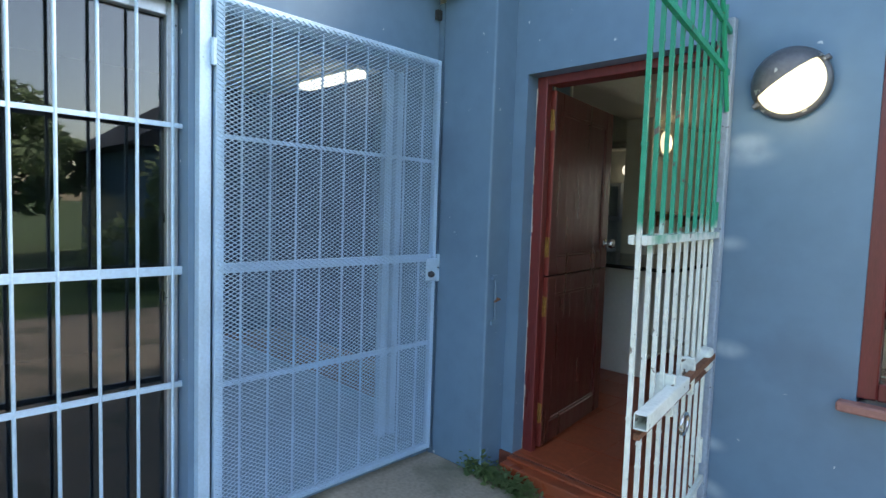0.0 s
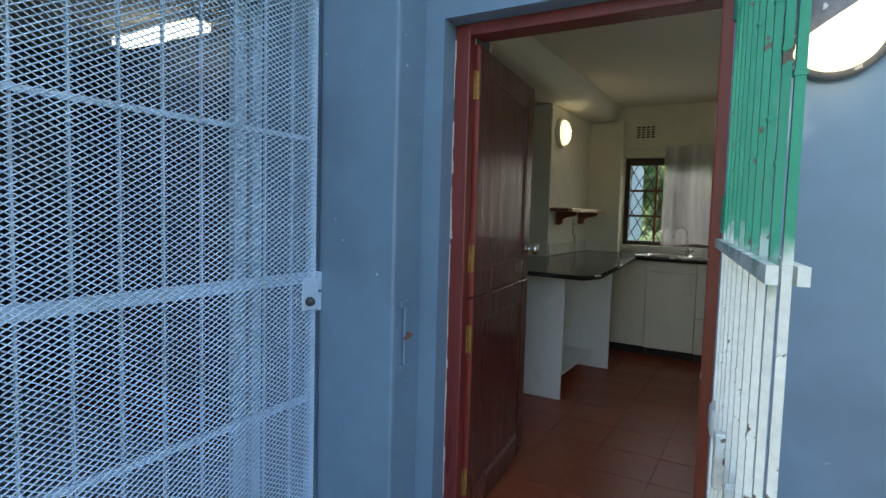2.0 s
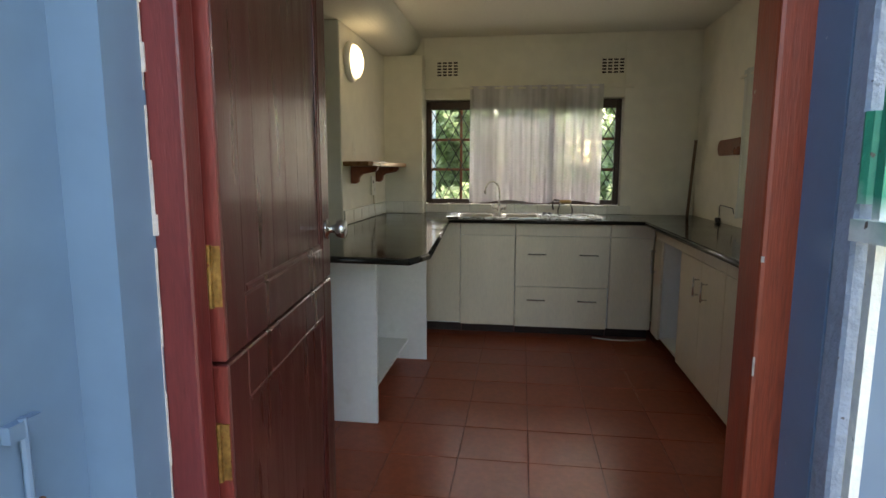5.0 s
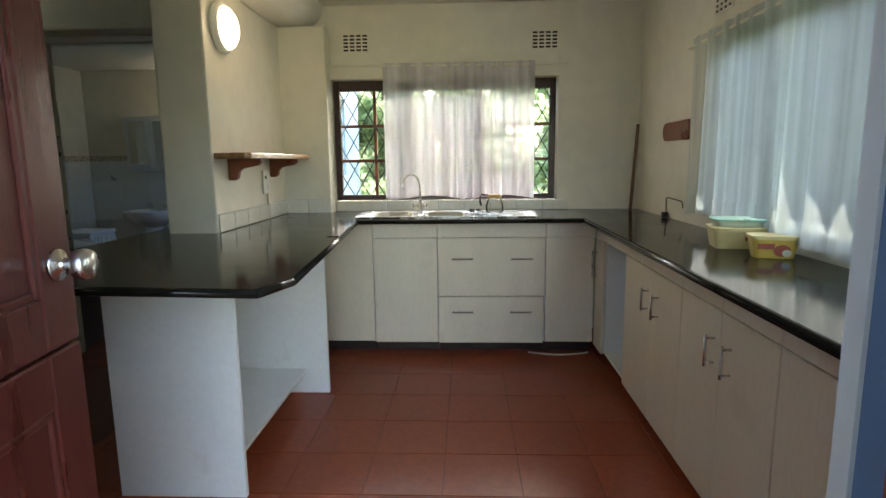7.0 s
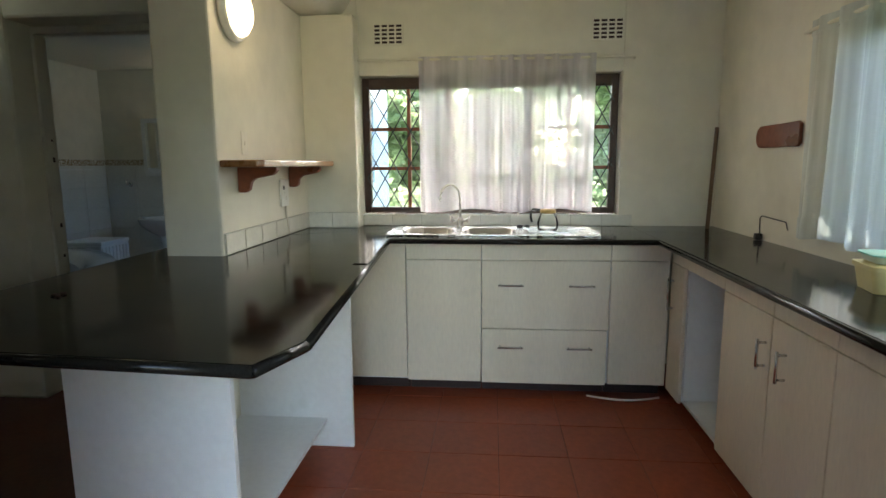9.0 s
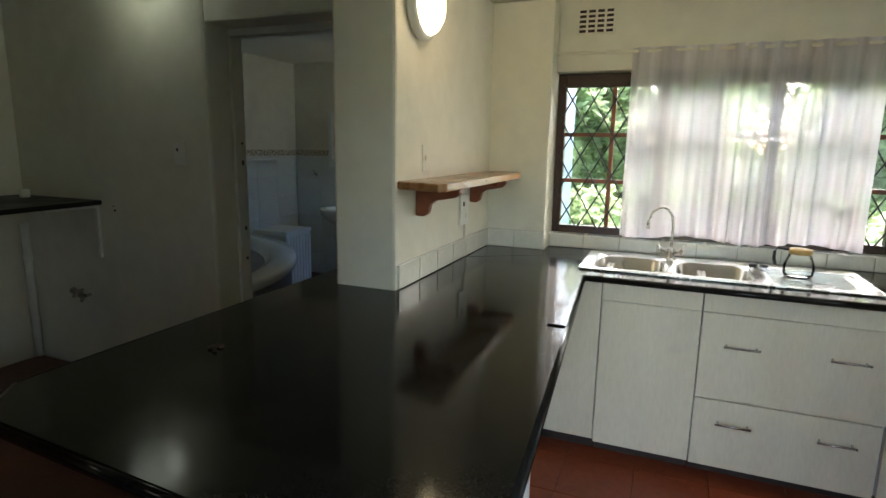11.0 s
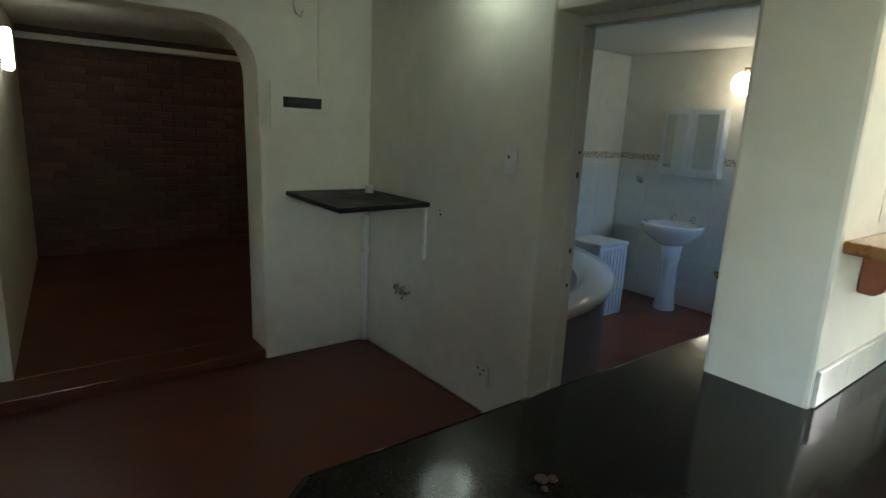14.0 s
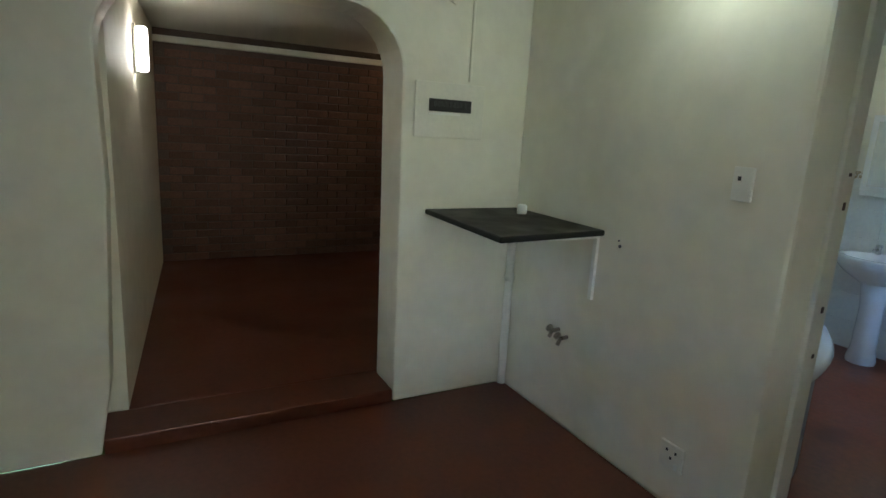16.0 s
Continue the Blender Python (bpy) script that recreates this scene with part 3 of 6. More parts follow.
# unseen panes, added with a tint to hold back the bathroom daylight
structure("window_bathroom_pane", [(-0.928, -0.922, 7.90, 8.28, 1.20, 1.90), (-0.928, -0.922, 8.32, 8.70, 1.20, 1.90)], glass("dimming_bathroom_glass", (0.40, 0.50, 0.60), 0.3, 1.5), "tinted panes added to dim the bathroom window", "window")


# ---- kitchen door: frame, stable door, lock ----
frame_ob = boxes("door_frame", [(DX0, -0.197, 2.795, 2.838, -0.02, DZ), (DX0, -0.234, 2.839, 2.90, -0.02, DZ), (-0.197, 0.648, 2.795, 2.90, 1.945, DZ)], MAHOG_FRAME, None, "", 0.006)
tagged(frame_ob, "dark red-brown painted timber frame with worn edges", "door frame", "", "structure")

# right jamb is painted lighter to look lit from outside
boxes("jamb", [(0.648, DX1 + 0.02, 2.795, 2.875, -0.02, DZ)], LIT_JAMB, frame_ob, "orange-red chipped jamb with daylight put into its colour", 0.006)
rnd = random.Random(5)
bm = bmesh.new()
z = 0.0
while z < 1.93:
    h = rnd.uniform(0.02, 0.09)
    wd = max(0.0, rnd.gauss(0.0032, 0.0026))
    if wd > 0.0008:
        box(bm, DX0 - 0.0005, DX0 + wd, 2.7925, 2.7946, z, z + h)
    if rnd.random() < 0.10:
        box(bm, 0.648 - 0.0003, 0.648 + abs(rnd.gauss(0.002, 0.0015)), 2.793, 2.7946, z, z + h * 0.4)
    z += h
part("worn_edge", bm, surface("bare_primer", (0.52, 0.45, 0.40), 0.7, 0.2, 20, 90, 0.2), frame_ob, "chipped pale primer along the frame edge")

door = thing("stable_door", "open dark mahogany two-part panelled stable door", "door", at=(-0.185, 2.86, 0.0))
HM = Matrix.Translation((-0.185, 2.86, 0)) @ Matrix.Rotation(radians(96.9), 4, "Z")   # leaf runs along its own x


def leaf(name, z0, z1, p0, p1):
    w, t = 0.83, 0.042
    rows = [(0.007, 0.10, 0, t, z0, z1), (w - 0.10, w, 0, t, z0, z1), (0.10, w - 0.10, 0, t, z0, p0), (0.10, w - 0.10, 0, t, p1, z1)]
    bm = bmesh.new()
    for r in rows:
        box(bm, *r, m=HM)
    ob = part(name, finish(bm, 0.004, 1), MAHOG, door)
    for k in range(6):
        bm = bmesh.new()
        box(bm, 0.1002 + k * 0.105, 0.2048 + k * 0.105, 0.010, t - 0.010, p0, p1, m=HM)
        part("plank", finish(bm, 0.0009, 1), MAHOG, ob)
    bm = bmesh.new()
    for r in ((0.10, 0.115, 0.002, 0.012, p0, p1), (w - 0.115, w - 0.10, 0.002, 0.012, p0, p1), (0.115, w - 0.115, 0.002, 0.012, p0, p0 + 0.015), (0.115, w - 0.115, 0.002, 0.012, p1 - 0.015, p1)):
        box(bm, *r, m=HM)
    part("bead", finish(bm, 0.003, 1), MAHOG, ob)
    bm = bmesh.new()
    box(bm, 0.0, 0.0068, 0.0004, t - 0.0004, z0 + 0.0005, z1 - 0.0005, m=HM)
    part("leaf_edge", finish(bm, 0.002, 1), LEAF_EDGE, ob, "brighter red edge of the leaf")
    return ob


upper = leaf("upper_leaf", 0.952, 1.93, 1.052, 1.83)
lower = leaf("lower_leaf", 0.012, 0.945, 0.13, 0.845)
for z in (1.775, 1.105, 0.785, 0.2):
    bm = bmesh.new()
    box(bm, -0.003, -0.0005, 0.001, 0.041, z - 0.053, z + 0.053, m=HM)
    tube(bm, [HM @ Vector((-0.004, 0.020, z - 0.055)), HM @ Vector((-0.004, 0.020, z + 0.055))], 0.0055)
    part("hinge", bm, BRASS, door, "worn brass butt hinge")
bm = bmesh.new()
for s, y0 in ((-1, 0.0), (1, 0.042)):
    lathe(bm, [(0.0, 0), (0.030, 0), (0.030, 0.006), (0.013, 0.010), (0.012, 0.028), (0.026, 0.036), (0.030, 0.050), (0.026, 0.062), (0, 0.066)],
          HM @ Matrix.Translation((0.780, y0, 1.105)) @ Matrix.Rotation(radians(90 if s < 0 else -90), 4, "X"))
part("knob", bm, STEEL, door, "round brushed steel knob", True)

# ---- expanded-mesh security gate ----
GX = -0.705
GY0, GY1, GZ0, GZ1 = 1.285, 2.515, -0.055, 2.085
gate = thing("mesh_gate", "closed pale blue steel security gate filled with diamond mesh", "gate", at=(GX, GY0, GZ0))


def flat(bm, y0, z0, y1, z1, w, d, x):
    """A flat bar between two points of a plane of constant x."""
    a, b = Vector((y0, z0)), Vector((y1, z1))
    n = (b - a).normalized()
    n = Vector((-n.y, n.x)) * w / 2
    vs = []
    for dx in (-d / 2, d / 2):
        vs.append([bm.verts.new((x + dx, q.x, q.y)) for q in (a + n, a - n, b - n, b + n)])
    lo, hi = vs
    bm.faces.new(lo)
    bm.faces.new(hi[::-1])
    for i in range(4):
        j = (i + 1) % 4
        bm.faces.new((lo[i], hi[i], hi[j], lo[j]))


boxes("gate_frame", [(GX - 0.015, GX + 0.015, GY0, GY0 + 0.035, GZ0, GZ1), (GX - 0.015, GX + 0.015, GY1 - 0.03, GY1, GZ0, GZ1),
                     (GX - 0.015, GX + 0.015, GY0 + 0.035, GY1 - 0.03, GZ0, GZ0 + 0.03), (GX - 0.015, GX + 0.015, GY0 + 0.035, GY1 - 0.03, GZ1 - 0.03, GZ1)], SILVERP, gate, "", 0.003, 1)
for z, w in ((1.545, 0.016), (1.022, 0.04), (0.55, 0.022)):
    boxes("rail", [(GX - 0.012, GX + 0.008, GY0 + 0.035, GY1 - 0.03, z - w / 2, z + w / 2)], SILVERP, gate)
for i in range(9):
    y = 1.403 + i * 0.1256
    boxes("bar", [(GX - 0.016, GX - 0.006, y - 0.0032, y + 0.0032, GZ0 + 0.03, GZ1 - 0.03)], SILVERP, gate)
bm = bmesh.new()
LW, LH = 0.031, 0.0090
ny, nz = int((GY1 - GY0 - 0.012) / LW), int((GZ1 - GZ0 - 0.02) / LH)
for j in range(nz):
    z = GZ0 + 0.01 + j * LH
    o = 0.5 * LW if j % 2 else 0.0
    for i in range(ny):
        y = GY0 + 0.016 + i * LW + o
        for s in (-1, 1):
            # one slanted strand of the expanded mesh, as a three-sided sliver
            ya, yb, za, zb = y, y + s * LW / 2, z, z + LH
            t = 0.0022
            p = [bm.verts.new(q) for q in ((GX + 0.017, ya, za - t), (GX + 0.021, ya, za), (GX + 0.017, ya, za + t), (GX + 0.017, yb, zb - t), (GX + 0.021, yb, zb), (GX + 0.017, yb, zb + t))]
            bm.faces.new((p[0], p[1], p[4], p[3]))
            bm.faces.new((p[1], p[2], p[5], p[4]))
            bm.faces.new((p[2], p[0], p[3], p[5]))
tagged(part("mesh_infill", bm, SILVERP, gate, "pale blue diamond expanded steel mesh"), kind="stuff")
boxes("lock_plate", [(GX + 0.021, GX + 0.028, GY1 - 0.085, GY1 + 0.0, 0.90, 1.02)], SILVERP, gate, "", 0.002, 1)
boxes("lock_keeper", [(GX - 0.01, GX + 0.02, GY1 + 0.003, GY1 + 0.028, 0.89, 0.96), (GX - 0.01, GX + 0.02, GY1 + 0.003, GY1 + 0.028, 0.97, 1.04)], SILVERP, gate, "", 0.002, 1)
bm = bmesh.new()
lathe(bm, [(0, 0), (0.016, 0), (0.018, 0.012), (0.012, 0.026), (0, 0.028)], Matrix.Translation((GX + 0.028, GY1 - 0.055, 0.935)) @ Matrix.Rotation(radians(90), 4, "Y"), 14)
part("lock_knob", bm, IRON, gate, "dark iron lock cylinder", True)
for z in (1.86, 0.0):
    bm = bmesh.new()
    tube(bm, [(GX + 0.01, GY0 - 0.008, z - 0.05), (GX + 0.01, GY0 - 0.008, z + 0.05)], 0.012, 10)
    part("gate_hinge", bm, SILVERP, gate)

post = boxes("gate_post", [(-0.80, -0.70, 1.225, 1.272, G, 2.55)], SILVERP, None, "", 0.004)
tagged(post, "pale blue square steel post between gate and bars", "post")

# ---- burglar bars and sliding glass door ----
bars = thing("burglar_bars", "pale blue steel burglar bars over a sliding glass door", "burglar bars", at=(-0.80, 0, G))
for i in range(14):
    y = 1.165 - i * 0.1265
    bm = bmesh.new()
    tube(bm, [(-0.80, y, G), (-0.80, y, 2.2)], 0.0065, 8)
    part("bar", bm, SILVERP, bars)
for z, w in ((1.575, 0.009), (1.012, 0.017), (0.555, 0.011)):
    boxes("rail", [(-0.808, -0.796, -1.1, 1.224, z - w, z + w)], SILVERP, bars)
slide = thing("window_1", "sliding glass door in a grey aluminium frame", "window", kind="structure", at=(-0.86, 0, G))
ALU = surface("grey_aluminium", (0.42, 0.46, 0.50), 0.35, 0.1, 6, 60, 0.03, metal=0.7)
boxes("window_frame", [(-0.90, -0.83, 1.155, 1.198, G + 0.06, 2.045), (-0.90, -0.83, -0.89, 1.155, 1.99, 2.045), (-0.90, -0.83, -0.89, 1.155, G, G + 0.06), (-0.90, -0.83, -0.89, -0.84, G + 0.06, 1.99), (-0.90, -0.83, 0.10, 0.15, G + 0.06, 1.99)], ALU, slide, "", 0.004, 1)
boxes("pane", [(-0.868, -0.862, 0.15, 1.155, G + 0.06, 1.99)], TINTED, slide)
boxes("pane", [(-0.868, -0.862, -0.84, 0.10, G + 0.06, 1.99)], TINTED, slide)
inner = thing("door_surround", "pale blue steel surround inside the mesh gate", "door frame", at=(-0.90, 1.33, G))
boxes("stile", [(-0.93, -0.88, 2.30, 2.345, -0.05, 2.03)], SILVERP, inner, "", 0.004, 1)
boxes("stile", [(-0.93, -0.88, 2.372, 2.418, -0.05, 2.03)], SILVERP, inner, "", 0.004, 1)
tubel = thing("fluorescent_light", "lit fluorescent ceiling fitting in the side room", "ceiling light", at=(-2.57, 3.07, 2.40))
boxes("tray", [(-3.0, -2.12, 3.01, 3.15, 2.362, 2.398)], WHITEPLASTIC, tubel, "", 0.004, 1)
boxes("diffuser", [(-2.98, -2.14, 3.02, 3.14, 2.315, 2.360)], TUBE, tubel, "glowing white diffuser", 0.004, 1)

# ---- green and white bar gate, standing open ----
bar_gate = thing("bar_gate", "open steel bar gate, chipped green above and white below", "gate", at=(0.725, 2.66, G))
BGM = Matrix.Translation((0.702, 2.655, 0)) @ Matrix.Rotation(radians(-82.2), 4, "Z")
BL = 0.95
random.seed(4)
for i in range(10):
    u = 0.012 + i * (BL - 0.024) / 9
    h = 0.0058
    for nm, z0, z1, lab in (("upper_bar", 1.2345, 2.10, "chipped green bar, white at its foot"), ("lower_bar", -0.02, 1.234, "chipped white bar")):
        bm = bmesh.new()
        box(bm, u - h, u + h, -h, h, z0, z1, m=BGM)
        # lumps where the bar was twisted and the paint has run
        for k in range(3):
            zz = random.uniform(z0 + 0.1, z1 - 0.1)
            box(bm, u - h * 1.25, u + h * 1.25, -h * 1.25, h * 1.25, zz, zz + 0.007, m=BGM)
        part(nm, bm, BARPAINT, bar_gate, lab)
for z, w in ((1.845, 0.010), (2.0, 0.010), (1.222, 0.012), (0.24, 0.012)):
    bm = bmesh.new()
    for y in (-0.022, 0.012) if z == 1.222 else (0.011,):
        box(bm, 0.0, BL, y - 0.002, y + 0.012, z - w, z + w, m=BGM)
    part("rail", bm, BARPAINT, bar_gate)
bm = bmesh.new()
tube(bm, [BGM @ Vector((0.0, 0.02, 1.70)), BGM @ Vector((0.22, 0.02, 2.08))], 0.009, 6)
part("brace", bm, BARPAINT, bar_gate)
bm = bmesh.new()
for r in ((0.48, 0.94, 0.012, 0.015, 0.725, 0.768), (0.48, 0.94, 0.046, 0.049, 0.725, 0.768), (0.48, 0.94, 0.015, 0.046, 0.765, 0.768), (0.48, 0.94, 0.015, 0.046, 0.725, 0.728)):
    box(bm, *r, m=BGM)
part("lock_box", finish(bm, 0.002, 1), BARPAINT, bar_gate, "open-ended white steel bolt housing")
bm = bmesh.new()
box(bm, 0.02, 0.50, 0.018, 0.042, 0.735, 0.758, m=BGM)
box(bm, 0.0, 0.93, 0.010, 0.028, 0.692, 0.710, m=BGM)
part("bolt_rail", finish(bm, 0.002, 1), RUST, bar_gate, "rusty sliding bolt bar")
bm = bmesh.new()
tube(bm, [BGM @ Vector((0.62 + 0.045 * math.cos(a), 0.07, 0.66 + 0.03 * math.sin(a))) for a in [i * math.pi / 8 for i in range(17)]], 0.006, 6)
part("bolt_ring", bm, STEEL, bar_gate, "bare metal ring handle", True)
bm = bmesh.new()
box(bm, 0.03, 0.12, -0.018, 0.04, 0.70, 0.785, m=BGM)
bm.verts.ensure_lookup_table()
part("wire_binding", finish(bm, 0.02, 3), BARPAINT, bar_gate, "lump of painted binding wire", True)
for z in (0.35, 1.30, 1.88):
    bm = bmesh.new()
    tube(bm, [BGM @ Vector((-0.006, 0.0, z - 0.05)), BGM @ Vector((-0.006, 0.0, z + 0.05))], 0.013, 8)
    part("gate_hinge", bm, BARPAINT, bar_gate)
for u in (0.33, 0.60):
    bm = bmesh.new()
    box(bm, u, u + 0.022, -0.022, 0.035, 0.67, 0.80, m=BGM)
    part("lock_strap", finish(bm, 0.003, 1), BARPAINT, bar_gate, "welded upright strap on the bolt")
boxes("hinge_strip", [(0.692, 0.728, 2.668, 2.708, G, 2.06)], surface("painted_strip", (0.30, 0.36, 0.44), 0.5, 0.15, 8, 80, 0.5, chip=(0.10, 0.10, 0.11), chip_at=0.66, chip_scale=40), bar_gate, "blue painted steel hinge strip with flaking paint", 0.004, 1)

# ---- bulkhead lamp ----
bulk = thing("bulkhead_lamp", "lit round wall lamp with a worn grey half hood", "wall lamp", at=(0.925, 2.71, 1.78))
LM = Matrix.Translation((0.925, 2.708, 1.785)) @ Matrix.Rotation(radians(90), 4, "X")
bm = bmesh.new()
lathe(bm, [(0, 0), (0.128, 0), (0.130, 0.02), (0.124, 0.032), (0.114, 0.034)], LM, 36)
part("base", bm, LAMPHOOD, bulk, "", True)
bm = bmesh.new()
lathe(bm, [(0.112, 0.030), (0.108, 0.05), (0.090, 0.07), (0.055, 0.085), (0, 0.09)], LM, 36)
part("diffuser", bm, BULKGLOW, bulk, "glowing frosted glass", True)
bm = bmesh.new()
lathe(bm, [(0.126, 0.03), (0.126, 0.045), (0.104, 0.08), (0.062, 0.10), (0, 0.106)], LM, 36)
lathe(bm, [(0.121, 0.03), (0.121, 0.043), (0.100, 0.076), (0.060, 0.096), (0, 0.102)], LM, 36)
cut = LM @ Matrix.Rotation(radians(34), 4, "Z")
bmesh.ops.bisect_plane(bm, geom=bm.verts[:] + bm.edges[:] + bm.faces[:], plane_co=cut @ Vector((0, 0.012, 0)), plane_no=(cut.to_3x3() @ Vector((0, -1, 0))), clear_outer=True)
part("hood", bm, LAMPHOOD, bulk, "grey painted half hood with chips", True)
for a in (34, 214):
    bm = bmesh.new()
    m = LM @ Matrix.Rotation(radians(a), 4, "Z")
    box(bm, 0.118, 0.142, -0.008, 0.008, 0.01, 0.04, m=m)
    part("lug", finish(bm, 0.003, 1), LAMPHOOD, bulk)

# ---- window beside the door ----
w2 = thing("window_2", "red-brown wooden window with small panes and red sill", "window", kind="structure", at=(1.19, 2.72, 0.66))
boxes("window_frame", [(1.185, 1.245, 2.72, 2.80, 0.68, 1.87), (1.605, 1.665, 2.72, 2.80, 0.68, 1.87), (1.245, 1.605, 2.72, 2.80, 0.68, 0.74), (1.245, 1.605, 2.72, 2.80, 1.81, 1.87),
                       (1.245, 1.605, 2.725, 2.79, 1.22, 1.29), (1.245, 1.605, 2.74, 2.78, 0.96, 0.99)], MAHOG_FRAME, w2, "", 0.005, 1)
boxes("pane", [(1.245, 1.605, 2.76, 2.764, 0.74, 0.96)], PANE, w2)
boxes("pane", [(1.245, 1.605, 2.76, 2.764, 0.99, 1.22)], PANE, w2)
boxes("pane", [(1.245, 1.605, 2.76, 2.764, 1.29, 1.81)], PANE, w2)
boxes("window_sill", [(1.14, 1.70, 2.655, 2.72, 0.635, 0.668)], surface("red_sill", (0.33, 0.15, 0.12), 0.6, 0.2, 6, 50, 0.3), w2, "faded red sloping sill", 0.006, 1)

# ---- kitchen sink window ----
w3 = thing("window_3", "dark-stained wooden window with diamond leaded bars", "window", kind="structure", at=(0.3, 6.95, 1.0))
FY0, FY1 = 6.93, 6.985
fr = [(WX0 + 0.005, WX0 + 0.05, FY0, FY1, WZ0 + 0.004, WZ1 - 0.004), (WX1 - 0.05, WX1 - 0.005, FY0, FY1, WZ0 + 0.004, WZ1 - 0.004),
      (WX0 + 0.05, WX1 - 0.05, FY0, FY1, WZ0 + 0.004, WZ0 + 0.045), (WX0 + 0.05, WX1 - 0.05, FY0, FY1, WZ1 - 0.075, WZ1 - 0.004)]
boxes("window_frame", fr, DARKWOOD, w3, "", 0.004, 1)
LWID = (WX1 - WX0 - 0.10) / 3
for k in range(3):
    x0 = WX0 + 0.05 + k * LWID
    if k:
        boxes("mullion", [(x0 - 0.025, x0 + 0.025, FY0, FY1, WZ0 + 0.045, WZ1 - 0.075)], DARKWOOD, w3)
    xm = x0 + LWID / 2
    boxes("glazing_bar", [(xm - 0.011, xm + 0.011, FY0 + 0.01, FY1 - 0.01, WZ0 + 0.045, WZ1 - 0.075)], BROWNWOOD, w3)
for zf in (1 / 3, 2 / 3):
    z = WZ0 + 0.045 + zf * (WZ1 - WZ0 - 0.12)
    boxes("glazing_bar", [(WX0 + 0.05, WX1 - 0.05, FY0 + 0.012, FY1 - 0.012, z - 0.011, z + 0.011)], BROWNWOOD, w3)
for k in range(3):
    x0 = WX0 + 0.05 + k * LWID
    for c in range(2):
        for r in range(3):
            zz = WZ0 + 0.045 + r * (WZ1 - WZ0 - 0.12) / 3
            boxes("pane", [(x0 + c * LWID / 2, x0 + (c + 1) * LWID / 2, 6.960, 6.963, zz, zz + (WZ1 - WZ0 - 0.12) / 3)], PANE, w3)
lat = thing("diamond_bars", "thin black diamond burglar bars inside the sink window", "burglar bars", at=(0.3, 6.92, 1.0))
DXW, DZH = 0.118, 0.205
zb, zt, xl, xr = WZ0 + 0.03, WZ1 - 0.06, WX0 + 0.03, WX1 - 0.03
for s in (-1, 1):
    k = -10
    while k < 26:
        # line x = xl + k*DXW + s*(z-zb)*DXW/DZH, clipped to the window
        a, b = xl + k * DXW, s * DXW / DZH
        za, zc = sorted(((xl - a) / b + zb, (xr - a) / b + zb))
        za, zc = max(za, zb), min(zc, zt)
        if zc - za > 0.03:
            bm = bmesh.new()
            y = 6.921 - 0.004 * s
            tube(bm, [(a + b * (za - zb), y, za), (a + b * (zc - zb), y, zc)], 0.0042, 5)
            part("bar", bm, IRON, lat)
        k += 1

# side window behind the long net
w4 = thing("window_4", "dark-stained wooden side window behind net curtain", "window", kind="structure", at=(1.85, 4.4, 1.0))
boxes("window_frame", [(1.80, 1.86, 3.31, 3.36, 1.0, 1.88), (1.80, 1.86, 5.49, 5.54, 1.0, 1.88), (1.80, 1.86, 3.36, 5.49, 1.0, 1.05), (1.80, 1.86, 3.36, 5.49, 1.82, 1.88)], DARKWOOD, w4, "", 0.004, 1)
for y in (3.9, 4.43, 4.96):
    boxes("mullion", [(1.80, 1.86, y - 0.022, y + 0.022, 1.05, 1.82)], DARKWOOD, w4)
for y0, y1 in ((3.36, 3.878), (3.922, 4.408), (4.452, 4.938), (4.982, 5.49)):
    boxes("pane", [(1.83, 1.834, y0, y1, 1.05, 1.82)], PANE, w4)


def curtain(name, label, p0, p1, z0, z1, folds, depth, material, seed, hem=0.16, group=""):
    """A gathered net hanging from a rod between two points of the plan."""
    rnd = random.Random(seed)
    ob = thing(name, label, "curtain", at=(p0[0], p0[1], z1))
    d = Vector((p1[0] - p0[0], p1[1] - p0[1], 0))
    nrm = Vector((-d.y, d.x, 0)).normalized()
    nu, nv = folds * 10, 26
    ph = [rnd.uniform(0, 6.28) for _ in range(4)]
    warp = [rnd.uniform(-0.35, 0.35) for _ in range(6)]

    def at(u, v):
        f = u + 0.02 * math.sin(9 * u + ph[0]) + sum(w * 0.015 * math.sin((k + 3) * 5 * u + ph[k % 4] + v * 0.8) for k, w in enumerate(warp))
        amp = depth * (0.45 + 0.55 * v) * (0.65 + 0.35 * math.sin(7 * u + ph[1]))
        off = amp * math.sin(2 * math.pi * folds * f) + 0.3 * amp * math.sin(2 * math.pi * folds * 2.3 * f + ph[2])
        drop = z0 + 0.012 * math.sin(13 * u + ph[3])
        return Vector((p0[0], p0[1], 0)) + d * u + nrm * off + Vector((0, 0, z1 + (drop - z1) * v))

    def sheet(v0, v1, rows, nm, shift, lab=""):
        bm = bmesh.new()
        g = [[bm.verts.new(at(i / nu, v0 + (v1 - v0) * j / rows) + nrm * shift) for i in range(nu + 1)] for j in range(rows + 1)]
        for j in range(rows):
            for i in range(nu):
                bm.faces.new((g[j][i], g[j][i + 1], g[j + 1][i + 1], g[j + 1][i]))
        return part(nm, bm, material, ob, lab, True)
    sheet(0, 1, nv, "net", 0)
    sheet(1 - hem, 1, 5, "hem", -0.004, "doubled hem of the net")
    sheet(0, 0.07, 3, "heading", -0.005, "gathered heading on the rod")
    return ob


